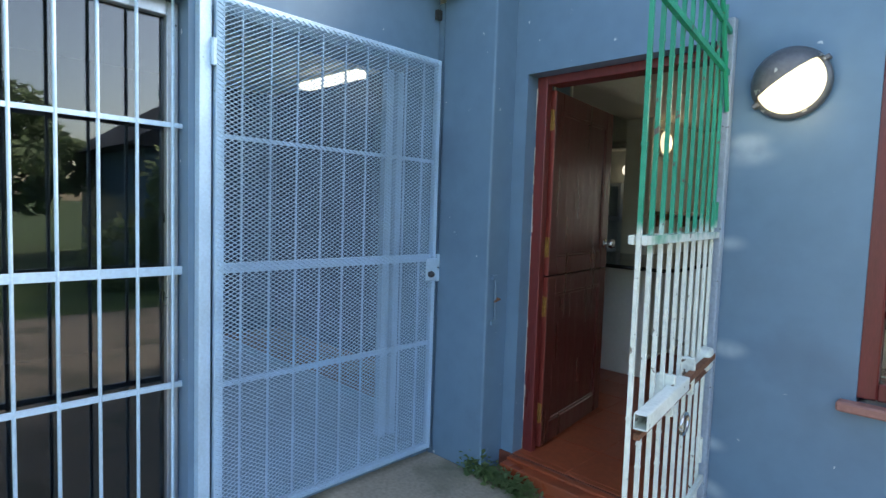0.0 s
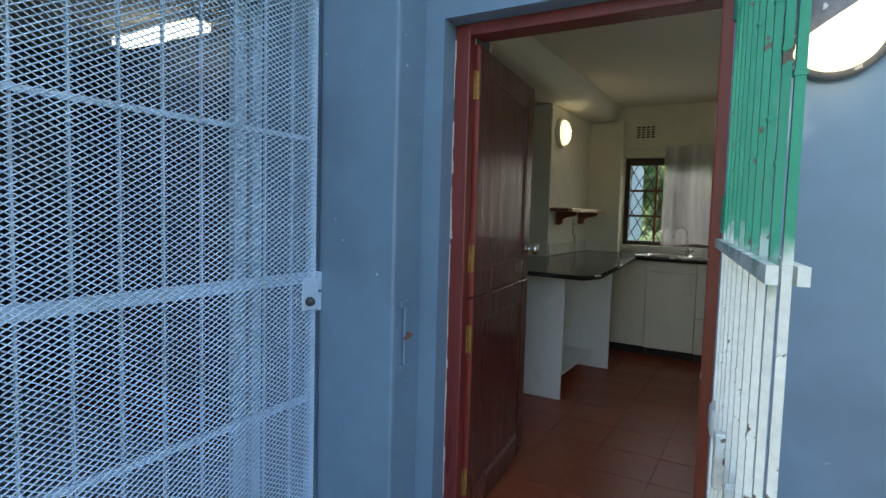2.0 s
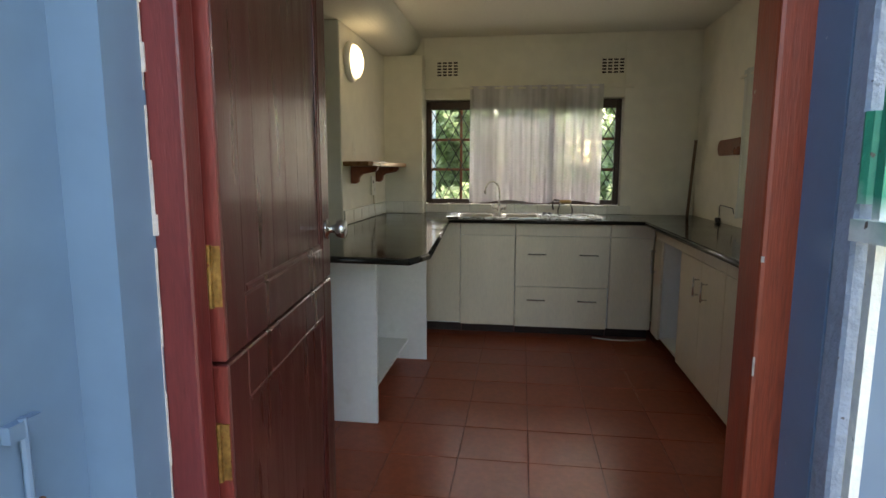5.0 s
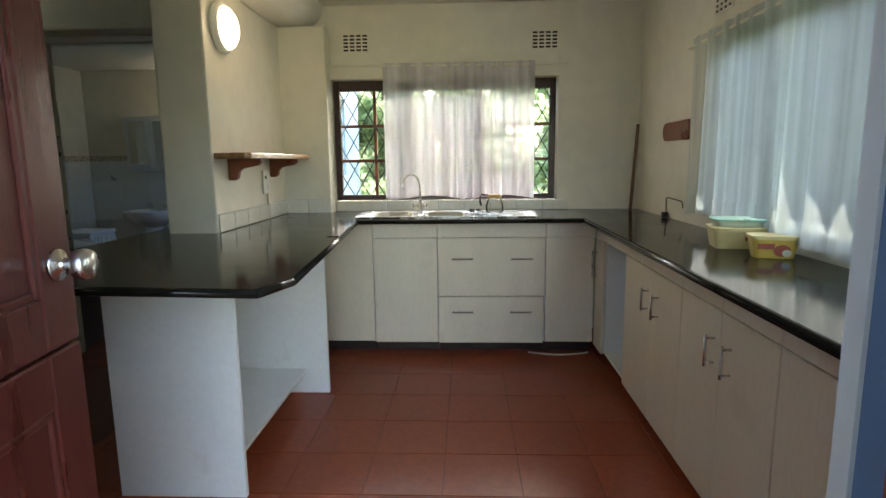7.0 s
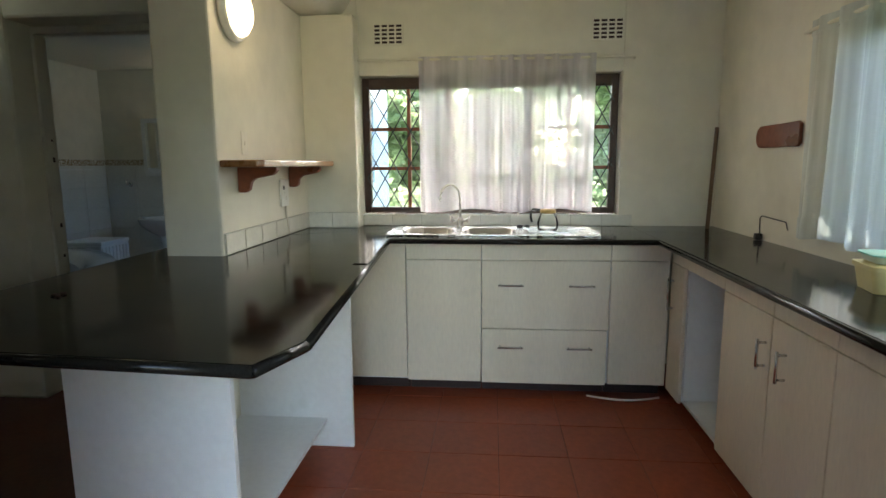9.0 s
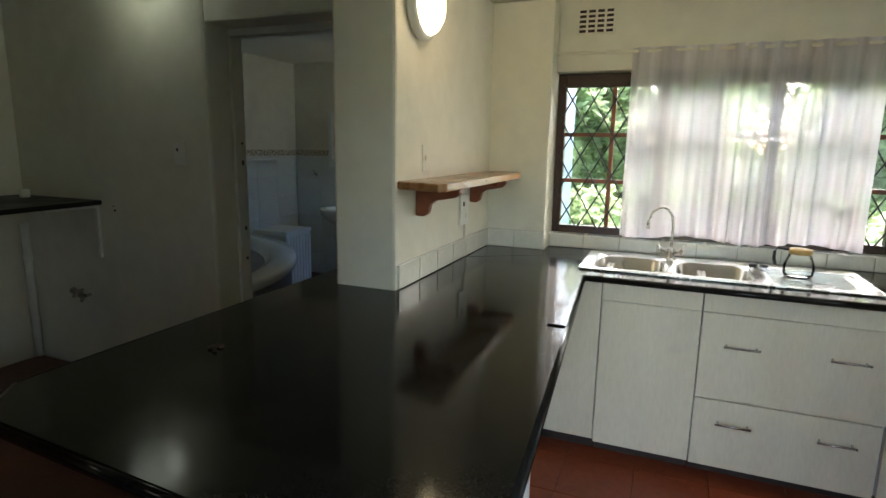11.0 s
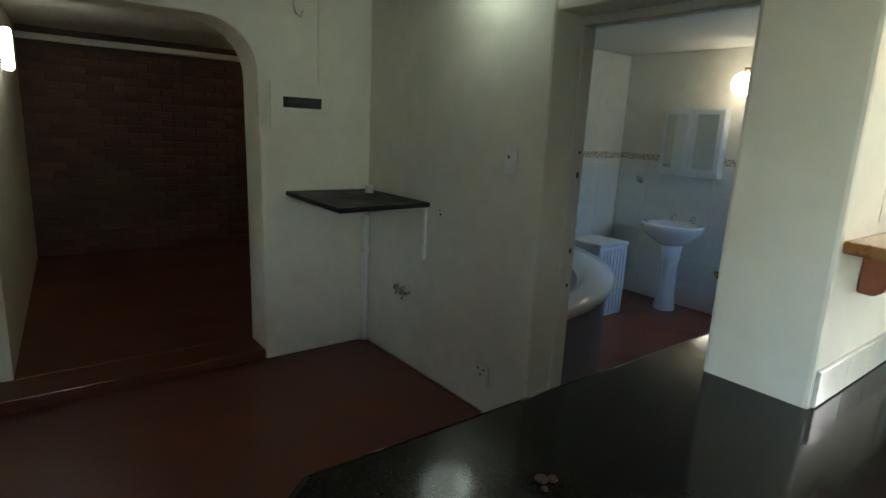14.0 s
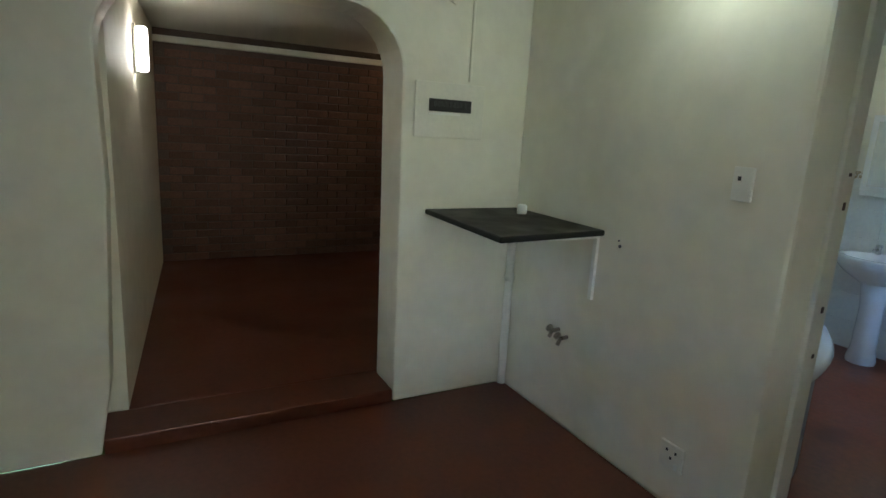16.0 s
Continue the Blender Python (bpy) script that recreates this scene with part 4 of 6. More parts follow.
curtain("net_curtain", "short white net curtain gathered over the sink window", (-0.13, 6.80), (0.965, 6.80), 1.022, 1.985, 11, 0.036, NET, 3, 0.20)
curtain("net_curtain", "long pale net curtain over the side window", (1.660, 5.75), (1.660, 4.80), 1.0, 1.895, 7, 0.024, NETB, 8, 0.10)
curtain("net_curtain", "second long pale net hanging over the first", (1.640, 4.88), (1.640, 3.35), 0.962, 1.885, 10, 0.026, NETB, 9, 0.10)
for nm, a, b in (("curtain_rod", (-0.52, 6.80, 1.972), (1.20, 6.80, 1.958)), ("curtain_rod", (1.66, 5.80, 1.86), (1.66, 3.25, 1.85))):
    rod = thing(nm, "thin cream painted curtain rod on the wall", "curtain rod", at=a)
    bm = bmesh.new()
    tube(bm, [a, b], 0.008, 10)
    part("rod", bm, CREAM, rod)
    for p in (a, b):
        bm = bmesh.new()
        q = Vector(p)
        tube(bm, [q, q + (Vector((0, 0.052, 0)) if a[0] < 0 else Vector((0.075, 0, 0)))], 0.006, 8)
        part("bracket", bm, CREAM, rod)


# ---- worktop ----
WT0, WT1 = 0.892, 0.92
SX0, SX1, SY0, SY1 = -0.235, 0.905, 6.30, 6.74   # cut-out under the sink


def slab(name, polys, material, parent=None):
    bm = bmesh.new()
    for p in polys:
        prism(bm, p, WT0, WT1)
    return part(name, bm, material, parent)


work = thing("worktop", "dark polished granite-look U-shaped kitchen worktop", "worktop", at=(-0.2, 5, WT0))
slab("peninsula", [[(-0.225, 6.17), (-0.235, 6.17), (-0.235, 6.70), (-1.26, 6.025), (-1.262, 4.43), (-1.15, 4.30), (-0.142, 4.232), (-0.088, 4.39)]], GRANITE, work)
slab("corner_top", [[(-0.846, 6.31), (-0.2355, 6.7005), (-0.2355, 6.846), (-0.519, 6.846), (-0.519, 6.701), (-0.846, 6.701)]], GRANITE, work)
slab("sink_run", [[(-0.235, 6.165), (1.21, 6.165), (1.21, SY0), (-0.235, SY0)], [(-0.235, SY1), (1.21, SY1), (1.21, 6.846), (-0.235, 6.846)], [(SX1, SY0), (1.21, SY0), (1.21, SY1), (SX1, SY1)]], GRANITE, work)
slab("side_run", [[(1.211, 2.98), (1.727, 2.98), (1.727, 6.846), (1.211, 6.846)]], GRANITE, work)
bm = bmesh.new()
for a, b in (((1.206, 2.98), (1.206, 6.16)), ((-0.22, 6.160), (1.206, 6.160)), ((-0.222, 6.16), (-0.085, 4.39)), ((-0.085, 4.39), (-0.140, 4.227)), ((-0.140, 4.227), (-1.15, 4.295)), ((-1.15, 4.295), (-1.267, 4.43)), ((-1.267, 4.43), (-1.265, 6.02))):
    tube(bm, [(*a, 0.906), (*b, 0.906)], 0.0137, 10)
part("rounded_edge", bm, GRANITE, work, "rounded dark front edge", True)
# no real cut: a flat black sheet gives the shade inside the slot
hole = boxes("cable_hole", [(-0.222, -0.166, 5.365, 5.392, 0.9205, 0.9212)], BLACKHOLE, work, "flat black sheet standing for the shade in an edge slot")
bm = bmesh.new()
for i in range(3):
    a = i * 2.1
    lathe(bm, [(0, 0), (0.013 - 0.003 * i, 0), (0.012 - 0.003 * i, 0.005), (0, 0.006)], Matrix.Translation((-1.02 + 0.012 * i, 4.78 + 0.02 * math.sin(a), 0.9215)), 10)
tagged(part("debris", bm, DARKGAP), "small dark scrap lying on the worktop", "debris")

# ---- peninsula unit ----
unit = thing("shelf_unit", "open white melamine shelf unit under the worktop", "shelf unit", at=(-0.6, 5.1, 0))
boxes("end_panel", [(-0.885, -0.385, 4.612, 4.634, 0.0, 0.891)], WHITEB, unit, "white end panel", 0.001, 1)
boxes("side_panel", [(-0.885, -0.305, 5.610, 5.632, 0.0, 0.891)], WHITEB, unit, "", 0.001, 1)
boxes("back_panel", [(-0.885, -0.869, 4.635, 5.609, 0.0, 0.891)], WHITEB, unit)
boxes("shelf", [(-0.868, -0.43, 4.635, 5.609, 0.125, 0.143)], WHITEB, unit)

# ---- base cabinets ----
def handle(bm, a, b, out):
    a, b, out = Vector(a), Vector(b), Vector(out)
    d = (b - a).normalized()
    tube(bm, [a - d * 0.012 + out, b + d * 0.012 + out], 0.0055, 8)
    for p in (a, b):
        tube(bm, [p, p + out], 0.0045, 6)


def cabinet(name, label, axis, span, rows, body_z=(0.09, 0.891)):
    """A base unit along x (facing -y) or along y (facing -x); rows: fronts (u0, u1, z0, z1, handles)."""
    ob = thing(name, label, "cabinet", "base cabinets")
    u0, u1 = span
    face, back = (6.262, 6.84) if axis == "x" else (1.320, 1.724)
    ob.location = ((u0 + u1) / 2, face, 0) if axis == "x" else (face, (u0 + u1) / 2, 0)

    def rect(a, b, d0, d1, z0, z1):
        return (a, b, d0, d1, z0, z1) if axis == "x" else (d0, d1, a, b, z0, z1)
    body = [rect(u0 + 0.001, u0 + 0.017, face + 0.001, back, *body_z), rect(u1 - 0.017, u1 - 0.001, face + 0.001, back, *body_z),
            rect(u0 + 0.017, u1 - 0.017, face + 0.001, back, body_z[0], body_z[0] + 0.016), rect(u0 + 0.017, u1 - 0.017, back - 0.01, back, body_z[0] + 0.016, body_z[1])]
    boxes("body", body, WHITEB, ob)
    # set-back board coloured near-black for the shade of the toe gap
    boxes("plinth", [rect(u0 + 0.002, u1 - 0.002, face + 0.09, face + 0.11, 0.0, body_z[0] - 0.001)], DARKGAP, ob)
    boxes("fascia", [rect(u0 + 0.001, u1 - 0.001, face - 0.017, face, 0.7945, 0.891)], CABINET, ob, "", 0.0015, 1)
    for a, b, z0, z1, hs in rows:
        tall = z1 - z0 > 0.5
        f = boxes("door" if tall else "drawer_front", [rect(a + 0.0012, b - 0.0012, face - 0.019, face - 0.001, z0 + 0.0012, z1 - 0.0012)], CABINET, ob, "", 0.002, 1)
        for h in hs:
            bm = bmesh.new()
            if axis == "x":
                handle(bm, (h[0], face - 0.019, h[1]), (h[2], face - 0.019, h[3]), (0, -0.03, 0))
            else:
                handle(bm, (face - 0.019, h[0], h[1]), (face - 0.019, h[2], h[3]), (-0.03, 0, 0))
            part("handle", bm, STEEL, f, "slim brushed steel bar handle", True)
    return ob


Z0, Z1 = 0.09, 0.793
cabinet("base_cabinet", "cream melamine corner base unit without a handle", "x", (-0.52, -0.145), [(-0.50, -0.145, Z0 + 0.01, 0.87, ())])
cabinet("base_cabinet", "cream melamine base cupboard with a stained door", "x", (-0.143, 0.279), [(-0.143, 0.279, Z0 - 0.004, Z1, ())])
cabinet("base_cabinet", "cream melamine unit with two deep drawers", "x", (0.281, 0.983),
        [(0.281, 0.983, 0.402, Z1, ((0.385, 0.655, 0.500, 0.655), (0.77, 0.655, 0.885, 0.655))), (0.281, 0.975, Z0 - 0.008, 0.40, ((0.385, 0.30, 0.500, 0.30), (0.765, 0.30, 0.88, 0.30)))])
cabinet("base_cabinet", "narrow cream melamine base cupboard beside the drawers", "x", (0.985, 1.30), [(0.985, 1.297, Z0, Z1, ())])
cabinet("base_cabinet", "narrow cream corner cupboard with a bar handle", "y", (6.03, 6.24), [(6.03, 6.24, Z0 - 0.01, Z1, ((6.185, 0.55, 6.185, 0.70),))])
cabinet("base_cabinet", "open cream base unit with a white interior", "y", (5.55, 6.028), [])
for y0, y1, ha in ((5.142, 5.548, 5.175), (4.782, 5.140, 5.038), (4.442, 4.780, 4.485), (4.10, 4.440, 4.365), (3.74, 4.098, 3.79), (3.37, 3.738, 3.69), (3.0, 3.368, 3.05)):
    cabinet("base_cabinet", "cream melamine base cupboard with a bar handle", "y", (y0, y1), [(y0, y1, Z0, Z1, ((ha, 0.605, ha, 0.69),))])

# ---- sink, tap, jug ----
sink = thing("sink", "stainless steel double-bowl sink with a drainer", "sink", at=(0.33, 6.52, 0.92))
RX0, RX1, RY0, RY1 = -0.262, 0.93, 6.275, 6.775


def rounded(x0, x1, y0, y1, r, n=6):
    out = []
    for cx, cy, a0 in ((x1 - r, y0 + r, -90), (x1 - r, y1 - r, 0), (x0 + r, y1 - r, 90), (x0 + r, y0 + r, 180)):
        for i in range(n + 1):
            a = radians(a0 + 90 * i / n)
            out.append((cx + r * math.cos(a), cy + r * math.sin(a)))
    return out


def loops(bm, rings, close=True):
    vs = [[bm.verts.new(p) for p in ring] for ring in rings]
    for a, b in zip(vs, vs[1:]):
        for i in range(len(a)):
            j = (i + 1) % len(a)
            bm.faces.new((a[i], a[j], b[j], b[i]))
    if close:
        bm.faces.new(vs[-1])
    return vs


B1, B2 = (-0.21, 0.115, 6.33, 6.665), (0.16, 0.485, 6.33, 6.665)
zr = 0.9275
strips = [(RX0, RX1, RY0, B1[2]), (RX0, RX1, B1[3], RY1), (RX0, B1[0], B1[2], B1[3]), (B1[1], B2[0], B1[2], B1[3]), (B2[1], 0.53, B1[2], B1[3]), (0.90, RX1, B1[2], B1[3])]
rim = boxes("rim", [(a, b, c, d, 0.9215, zr) for a, b, c, d in strips], STEEL, sink)
for k, (a, b, c, d) in enumerate((B1, B2)):
    bm = bmesh.new()
    outer = [(x, y, zr) for x, y in rounded(a - 0.002, b + 0.002, c - 0.002, d + 0.002, 0.002)]
    top = [(x, y, zr - 0.001) for x, y in rounded(a, b, c, d, 0.06)]
    mid = [(x, y, zr - 0.012) for x, y in rounded(a + 0.012, b - 0.012, c + 0.012, d - 0.012, 0.06)]
    low = [(x, y, 0.79) for x, y in rounded(a + 0.022, b - 0.022, c + 0.022, d - 0.022, 0.06)]
    bot = [(x, y, 0.775) for x, y in rounded(a + 0.05, b - 0.05, c + 0.05, d - 0.05, 0.05)]
    loops(bm, [outer, top, mid, low, bot])
    bowl = part("bowl", bm, STEEL, sink, "", True)
    bm = bmesh.new()
    lathe(bm, [(0, 0.004), (0.02, 0.003), (0.036, 0.004), (0.04, 0)], Matrix.Translation(((a + b) / 2, (c + d) / 2, 0.776)), 20)
    part("drain", bm, CHROME, bowl, "", True)
bm = bmesh.new()
box(bm, 0.53, 0.90, B1[2], B1[3], 0.9215, 0.9235)
drainer = part("drainer", finish(bm), STEEL, sink, "ribbed draining board")
for i in range(9):
    y = 6.36 + i * 0.034
    boxes("rib", [(0.55, 0.86, y - 0.006, y + 0.006, 0.9236, 0.9262)], STEEL, drainer)
bm = bmesh.new()
ring = rounded(RX0, RX1, RY0, RY1, 0.02)
tube(bm, [(x, y, 0.926) for x, y in ring + ring[:1]], 0.0045, 6, False)
part("bead", bm, STEEL, sink, "", True)
dish = thing("sink_plate", "white plate lying in the steel sink bowl", "plate", at=(0.33, 6.5, 0.78))
bm = bmesh.new()
lathe(bm, [(0, 0), (0.06, 0), (0.105, 0.014), (0.103, 0.018), (0.06, 0.006), (0, 0.005)], Matrix.Translation((0.32, 6.50, 0.781)), 28)
part("plate", bm, CERAMIC, dish, "", True)

tap = thing("sink_tap", "chrome swan-neck mixer tap with cross handles", "tap", at=(0.135, 6.70, 0.93))
bm = bmesh.new()
lathe(bm, [(0.026, 0), (0.026, 0.008), (0.018, 0.014), (0.017, 0.05), (0.012, 0.06), (0, 0.06)], Matrix.Translation((0.135, 6.705, 0.9275)), 18)
part("body", bm, CHROME, tap, "", True)
bm = bmesh.new()
neck = [(0.135, 6.705, 0.985), (0.135, 6.705, 1.08)] + [(0.135 - 0.065 * (1 - math.cos(a)) * 0.9, 6.705 - 0.11 * (1 - math.cos(a)) * 0.5, 1.10 + 0.095 * math.sin(a)) for a in [i * math.pi / 12 for i in range(12)]] + [(0.02, 6.60, 1.09)]
tube(bm, neck, 0.0085, 10)
part("spout", bm, CHROME, tap, "", True)
for s in (-1, 1):
    bm = bmesh.new()
    p = Vector((0.135, 6.705, 0.955))
    tube(bm, [p, p + Vector((s * 0.05, -0.012, 0.025))], 0.010, 10)
    q = p + Vector((s * 0.055, -0.013, 0.028))
    for d in (Vector((0, 0.024, 0.006)), Vector((s * 0.010, 0.004, 0.026))):
        tube(bm, [q - d, q + d], 0.006, 8)
    part("cross_handle", bm, CHROME, tap, "", True)

jug = thing("coffee_jug", "glass coffee jug with black handle and gold lid", "jug", at=(0.66, 6.52, 0.927))
JM = Matrix.Translation((0.665, 6.52, 0.9265))
bm = bmesh.new()
lathe(bm, [(0.0, 0), (0.050, 0), (0.060, 0.012), (0.062, 0.05), (0.045, 0.10), (0.043, 0.104)], JM, 28)
part("jug_body", bm, CLEARP, jug, "clear glass body", True)
bm = bmesh.new()
lathe(bm, [(0.044, 0.104), (0.047, 0.107), (0.048, 0.120), (0.043, 0.127), (0, 0.129)], JM, 28)
part("lid", bm, GOLDP, jug, "gold-brown plastic lid", True)
bm = bmesh.new()
tube(bm, [JM @ Vector(p) for p in ((-0.045, 0, 0.122), (-0.09, 0, 0.128), (-0.100, 0, 0.110), (-0.100, 0, 0.075), (-0.092, 0, 0.050))], 0.007, 8)
part("jug_handle", bm, BLACKP, jug, "black plastic handle", True)
bm = bmesh.new()
for i in range(2):
    lathe(bm, [(0, 0), (0.018, 0), (0.02, 0.007), (0.012, 0.013), (0, 0.014)], Matrix.Translation((0.51 + 0.045 * i, 6.70, 0.9285)), 14)
tagged(part("sink_plug", bm, BLACKP, None, "", True), "black rubber sink plug on the steel rim", "plug")

# ---- wall things in the kitchen ----
shelf = thing("wall_shelf", "varnished wooden wall shelf on two curved brackets", "shelf", at=(-0.85, 6.1, 1.3))
bm = bmesh.new()
prism(bm, [(-0.849, 5.555), (-0.66, 5.50), (-0.635, 5.53), (-0.64, 6.60), (-0.67, 6.69), (-0.849, 6.70)], 1.312, 1.343)
part("board", finish(bm, 0.008, 2), WARMWOOD, shelf, "honey varnished board with a moulded edge")
for y in (5.72, 6.38):
    bm = bmesh.new()
    prof = [(0.0, 0.0), (0.19, 0.0), (0.19, -0.018), (0.17, -0.036), (0.13, -0.044), (0.085, -0.052), (0.062, -0.070), (0.054, -0.105), (0.035, -0.118), (0.0, -0.116)]
    prism(bm, prof, 0.0, 0.035, Matrix(((1, 0, 0, -0.848), (0, 0, 1, y), (0, 1, 0, 1.311), (0, 0, 0, 1))))
    part("bracket", finish(bm, 0.004, 1), BROWNWOOD, shelf, "dark red-brown scrolled bracket")

wl = thing("wall_lamp", "lit round warm-white wall lamp with a pale rim", "wall lamp", "wall lamps", at=(-0.849, 5.75, 2.008))
WLM = Matrix.Translation((-0.848, 5.75, 2.008)) @ Matrix.Rotation(radians(90), 4, "Y")
bm = bmesh.new()
lathe(bm, [(0.0, 0), (0.130, 0), (0.134, 0.014), (0.128, 0.03), (0.112, 0.036)], WLM, 36)
part("rim", bm, WHITEPLASTIC, wl, "", True)
bm = bmesh.new()
lathe(bm, [(0.112, 0.034), (0.105, 0.055), (0.08, 0.075), (0.04, 0.088), (0, 0.09)], WLM, 36)
part("diffuser", bm, LGLOW, wl, "glowing opal glass", True)
wl2 = thing("wall_lamp", "lit round cool-white wall lamp over the dining corner", "wall lamp", "wall lamps", at=(-2.58, 6.029, 2.33))
WLM2 = Matrix.Translation((-2.58, 6.028, 2.30)) @ Matrix.Rotation(radians(90), 4, "X")
bm = bmesh.new()
lathe(bm, [(0.0, 0), (0.075, 0), (0.078, 0.014), (0.07, 0.03), (0.06, 0.036)], WLM2, 30)
part("rim", bm, WHITEPLASTIC, wl2, "", True)
bm = bmesh.new()
lathe(bm, [(0.06, 0.034), (0.055, 0.055), (0.03, 0.08), (0, 0.084)], WLM2, 30)
part("diffuser", bm, CGLOW, wl2, "glowing opal glass", True)


def vent(name, m, label):
    ob = thing(name, label, "air vent", "air bricks", at=m.translation)
    bm = bmesh.new()
    w, h = 0.186, 0.124
    nx, nz = 4, 5
    cw, ch = w / nx, h / nz
    for i in range(nx + 1):
        box(bm, i * cw - 0.006, i * cw + 0.006, -0.004, 0.004, -0.003, h + 0.003, m=m)
    for j in range(nz + 1):
        box(bm, -0.006, w + 0.006, -0.0035, 0.0035, j * ch - 0.005, j * ch + 0.005, m=m)
    part("grille", bm, CREAM, ob)
    # dark sheet behind the grille bars gives the shade of the openings
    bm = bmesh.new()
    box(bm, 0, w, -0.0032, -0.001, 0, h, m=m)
    part("slot_shade", bm, DARKGAP, ob, "dark sheet standing for the shaded slots")
    return ob


RV = Matrix.Rotation(math.pi, 4, "Z")
vent("air_vent", Matrix.Translation((-0.235, NY - 0.0045, 2.075)) @ RV, "cream painted airbrick vent high on the wall")
vent("air_vent", Matrix.Translation((1.13, NY - 0.0045, 2.072)) @ RV, "cream painted airbrick vent high on the wall")
vent("air_vent", Matrix.Translation((EX - 0.0045, 5.47, 1.99)) @ Matrix.Rotation(radians(90), 4, "Z"), "cream painted airbrick vent high on the wall")


def plate(name, label, m, w, h, holes, cover=WHITEPLASTIC):
    """A plastic plate on a wall: x along the wall, z up, -y out."""
    ob = thing(name, label, "socket" if "socket" in name else "switch", at=m.translation)
    bm = bmesh.new()
    box(bm, -w / 2, w / 2, -0.013, -0.001, -h / 2, h / 2, m=m)
    part("plate", finish(bm, 0.003, 2), cover, ob)
    for x, z, s, mt in holes:
        bm = bmesh.new()
        box(bm, x - s, x + s, -0.0165, -0.0132, z - s * 1.3, z + s * 1.3, m=m)
        part("rocker" if mt is not IRON else "socket_hole", finish(bm), mt, ob)
    return ob


ME = Matrix.Rotation(radians(90), 4, "Z")   # faces +x
plate("light_switch", "cream plastic light switch above the wooden shelf", Matrix.Translation((-0.8595, 5.82, 1.425)) @ ME, 0.07, 0.11, ((0, 0, 0.008, PAINTEDPLATE),), PAINTEDPLATE)
plate("wall_socket", "cream plastic double socket over the worktop", Matrix.Translation((-0.848, 6.28, 1.165)) @ ME, 0.11, 0.15, ((-0.02, 0.03, 0.008, IRON), (0.02, -0.03, 0.010, WHITEPLASTIC)))
plate("light_switch", "cream plastic light switch beside the bathroom door", Matrix.Translation((-2.425, 6.029, 1.41)), 0.08, 0.125, ((-0.012, 0.02, 0.006, IRON), (0.018, -0.015, 0.008, WHITEPLASTIC)), WHITEPLASTIC)
plate("wall_socket", "yellowed plastic socket low on the wall", Matrix.Translation((-2.54, 6.029, 0.235)), 0.115, 0.115, ((-0.022, 0.026, 0.0045, IRON), (0.022, 0.026, 0.0045, IRON), (0, -0.005, 0.0045, IRON), (0.03, -0.035, 0.009, WHITEPLASTIC)), PAINTEDPLATE)
bm = bmesh.new()
tube(bm, [(-0.842, 6.30, 1.09), (-0.842, 6.31, 0.98), (-0.842, 6.33, 0.925)], 0.007, 8)
tagged(part("conduit", bm, CREAM), "short cream painted cable conduit below the socket", "conduit")

broom = thing("broom_stick", "plain brown wooden stick leaning in the corner", "stick", at=(1.66, 6.7, 0.92))
bm = bmesh.new()
tube(bm, [(1.640, 6.69, 0.921), (1.715, 6.838, 1.53)], 0.0115, 10)
part("stick", bm, surface("grey_brown_stick", (0.20, 0.12, 0.07), 0.6, 0.2, 8, 50, 0.2), broom, "", True)
board = thing("chopping_board", "small red-brown wooden board hung on the wall", "chopping board", at=(1.72, 6.1, 1.44))
bm = bmesh.new()
pr = [(6.30 - 0.055 + 0.055 * math.cos(a), 0.055 * math.sin(a)) for a in [math.pi / 2 - i * math.pi / 10 for i in range(11)]] + [(6.02, -0.055), (5.90, -0.058), (5.88, -0.045), (5.88, 0.045), (5.90, 0.058), (6.02, 0.055)]
prism(bm, pr, 0, 0.018, Matrix(((0, 0, 1, 1.710), (1, 0, 0, 0), (0, 1, 0, 1.445), (0, 0, 0, 1))))
part("board", finish(bm, 0.003, 1), BROWNWOOD, board)

cable = thing("wall_cable", "thin loose wire loop beside the side window", "cable", at=(1.72, 6.1, 0.93))
bm = bmesh.new()
tube(bm, [(1.722, 6.20, 0.935), (1.722, 6.21, 1.03), (1.722, 6.19, 1.045), (1.722, 5.95, 1.035), (1.722, 5.93, 1.0)], 0.003, 6)
part("wire", bm, IRON, cable, "", True)
bm = bmesh.new()
box(bm, 1.69, 1.724, 6.17, 6.20, 0.9215, 0.955)
part("plug", finish(bm, 0.006, 2), BLACKP, cable)
cable = thing("floor_cable", "loose white cable lying on the tiles", "cable", at=(1.0, 6.2, 0))
bm = bmesh.new()
tube(bm, [(0.88 + 0.4 * i / 12, 6.27 - 0.05 * math.sin(i / 12 * 3.1), 0.010) for i in range(13)], 0.006, 6)
part("wire", bm, WHITEPLASTIC, cable, "", True)


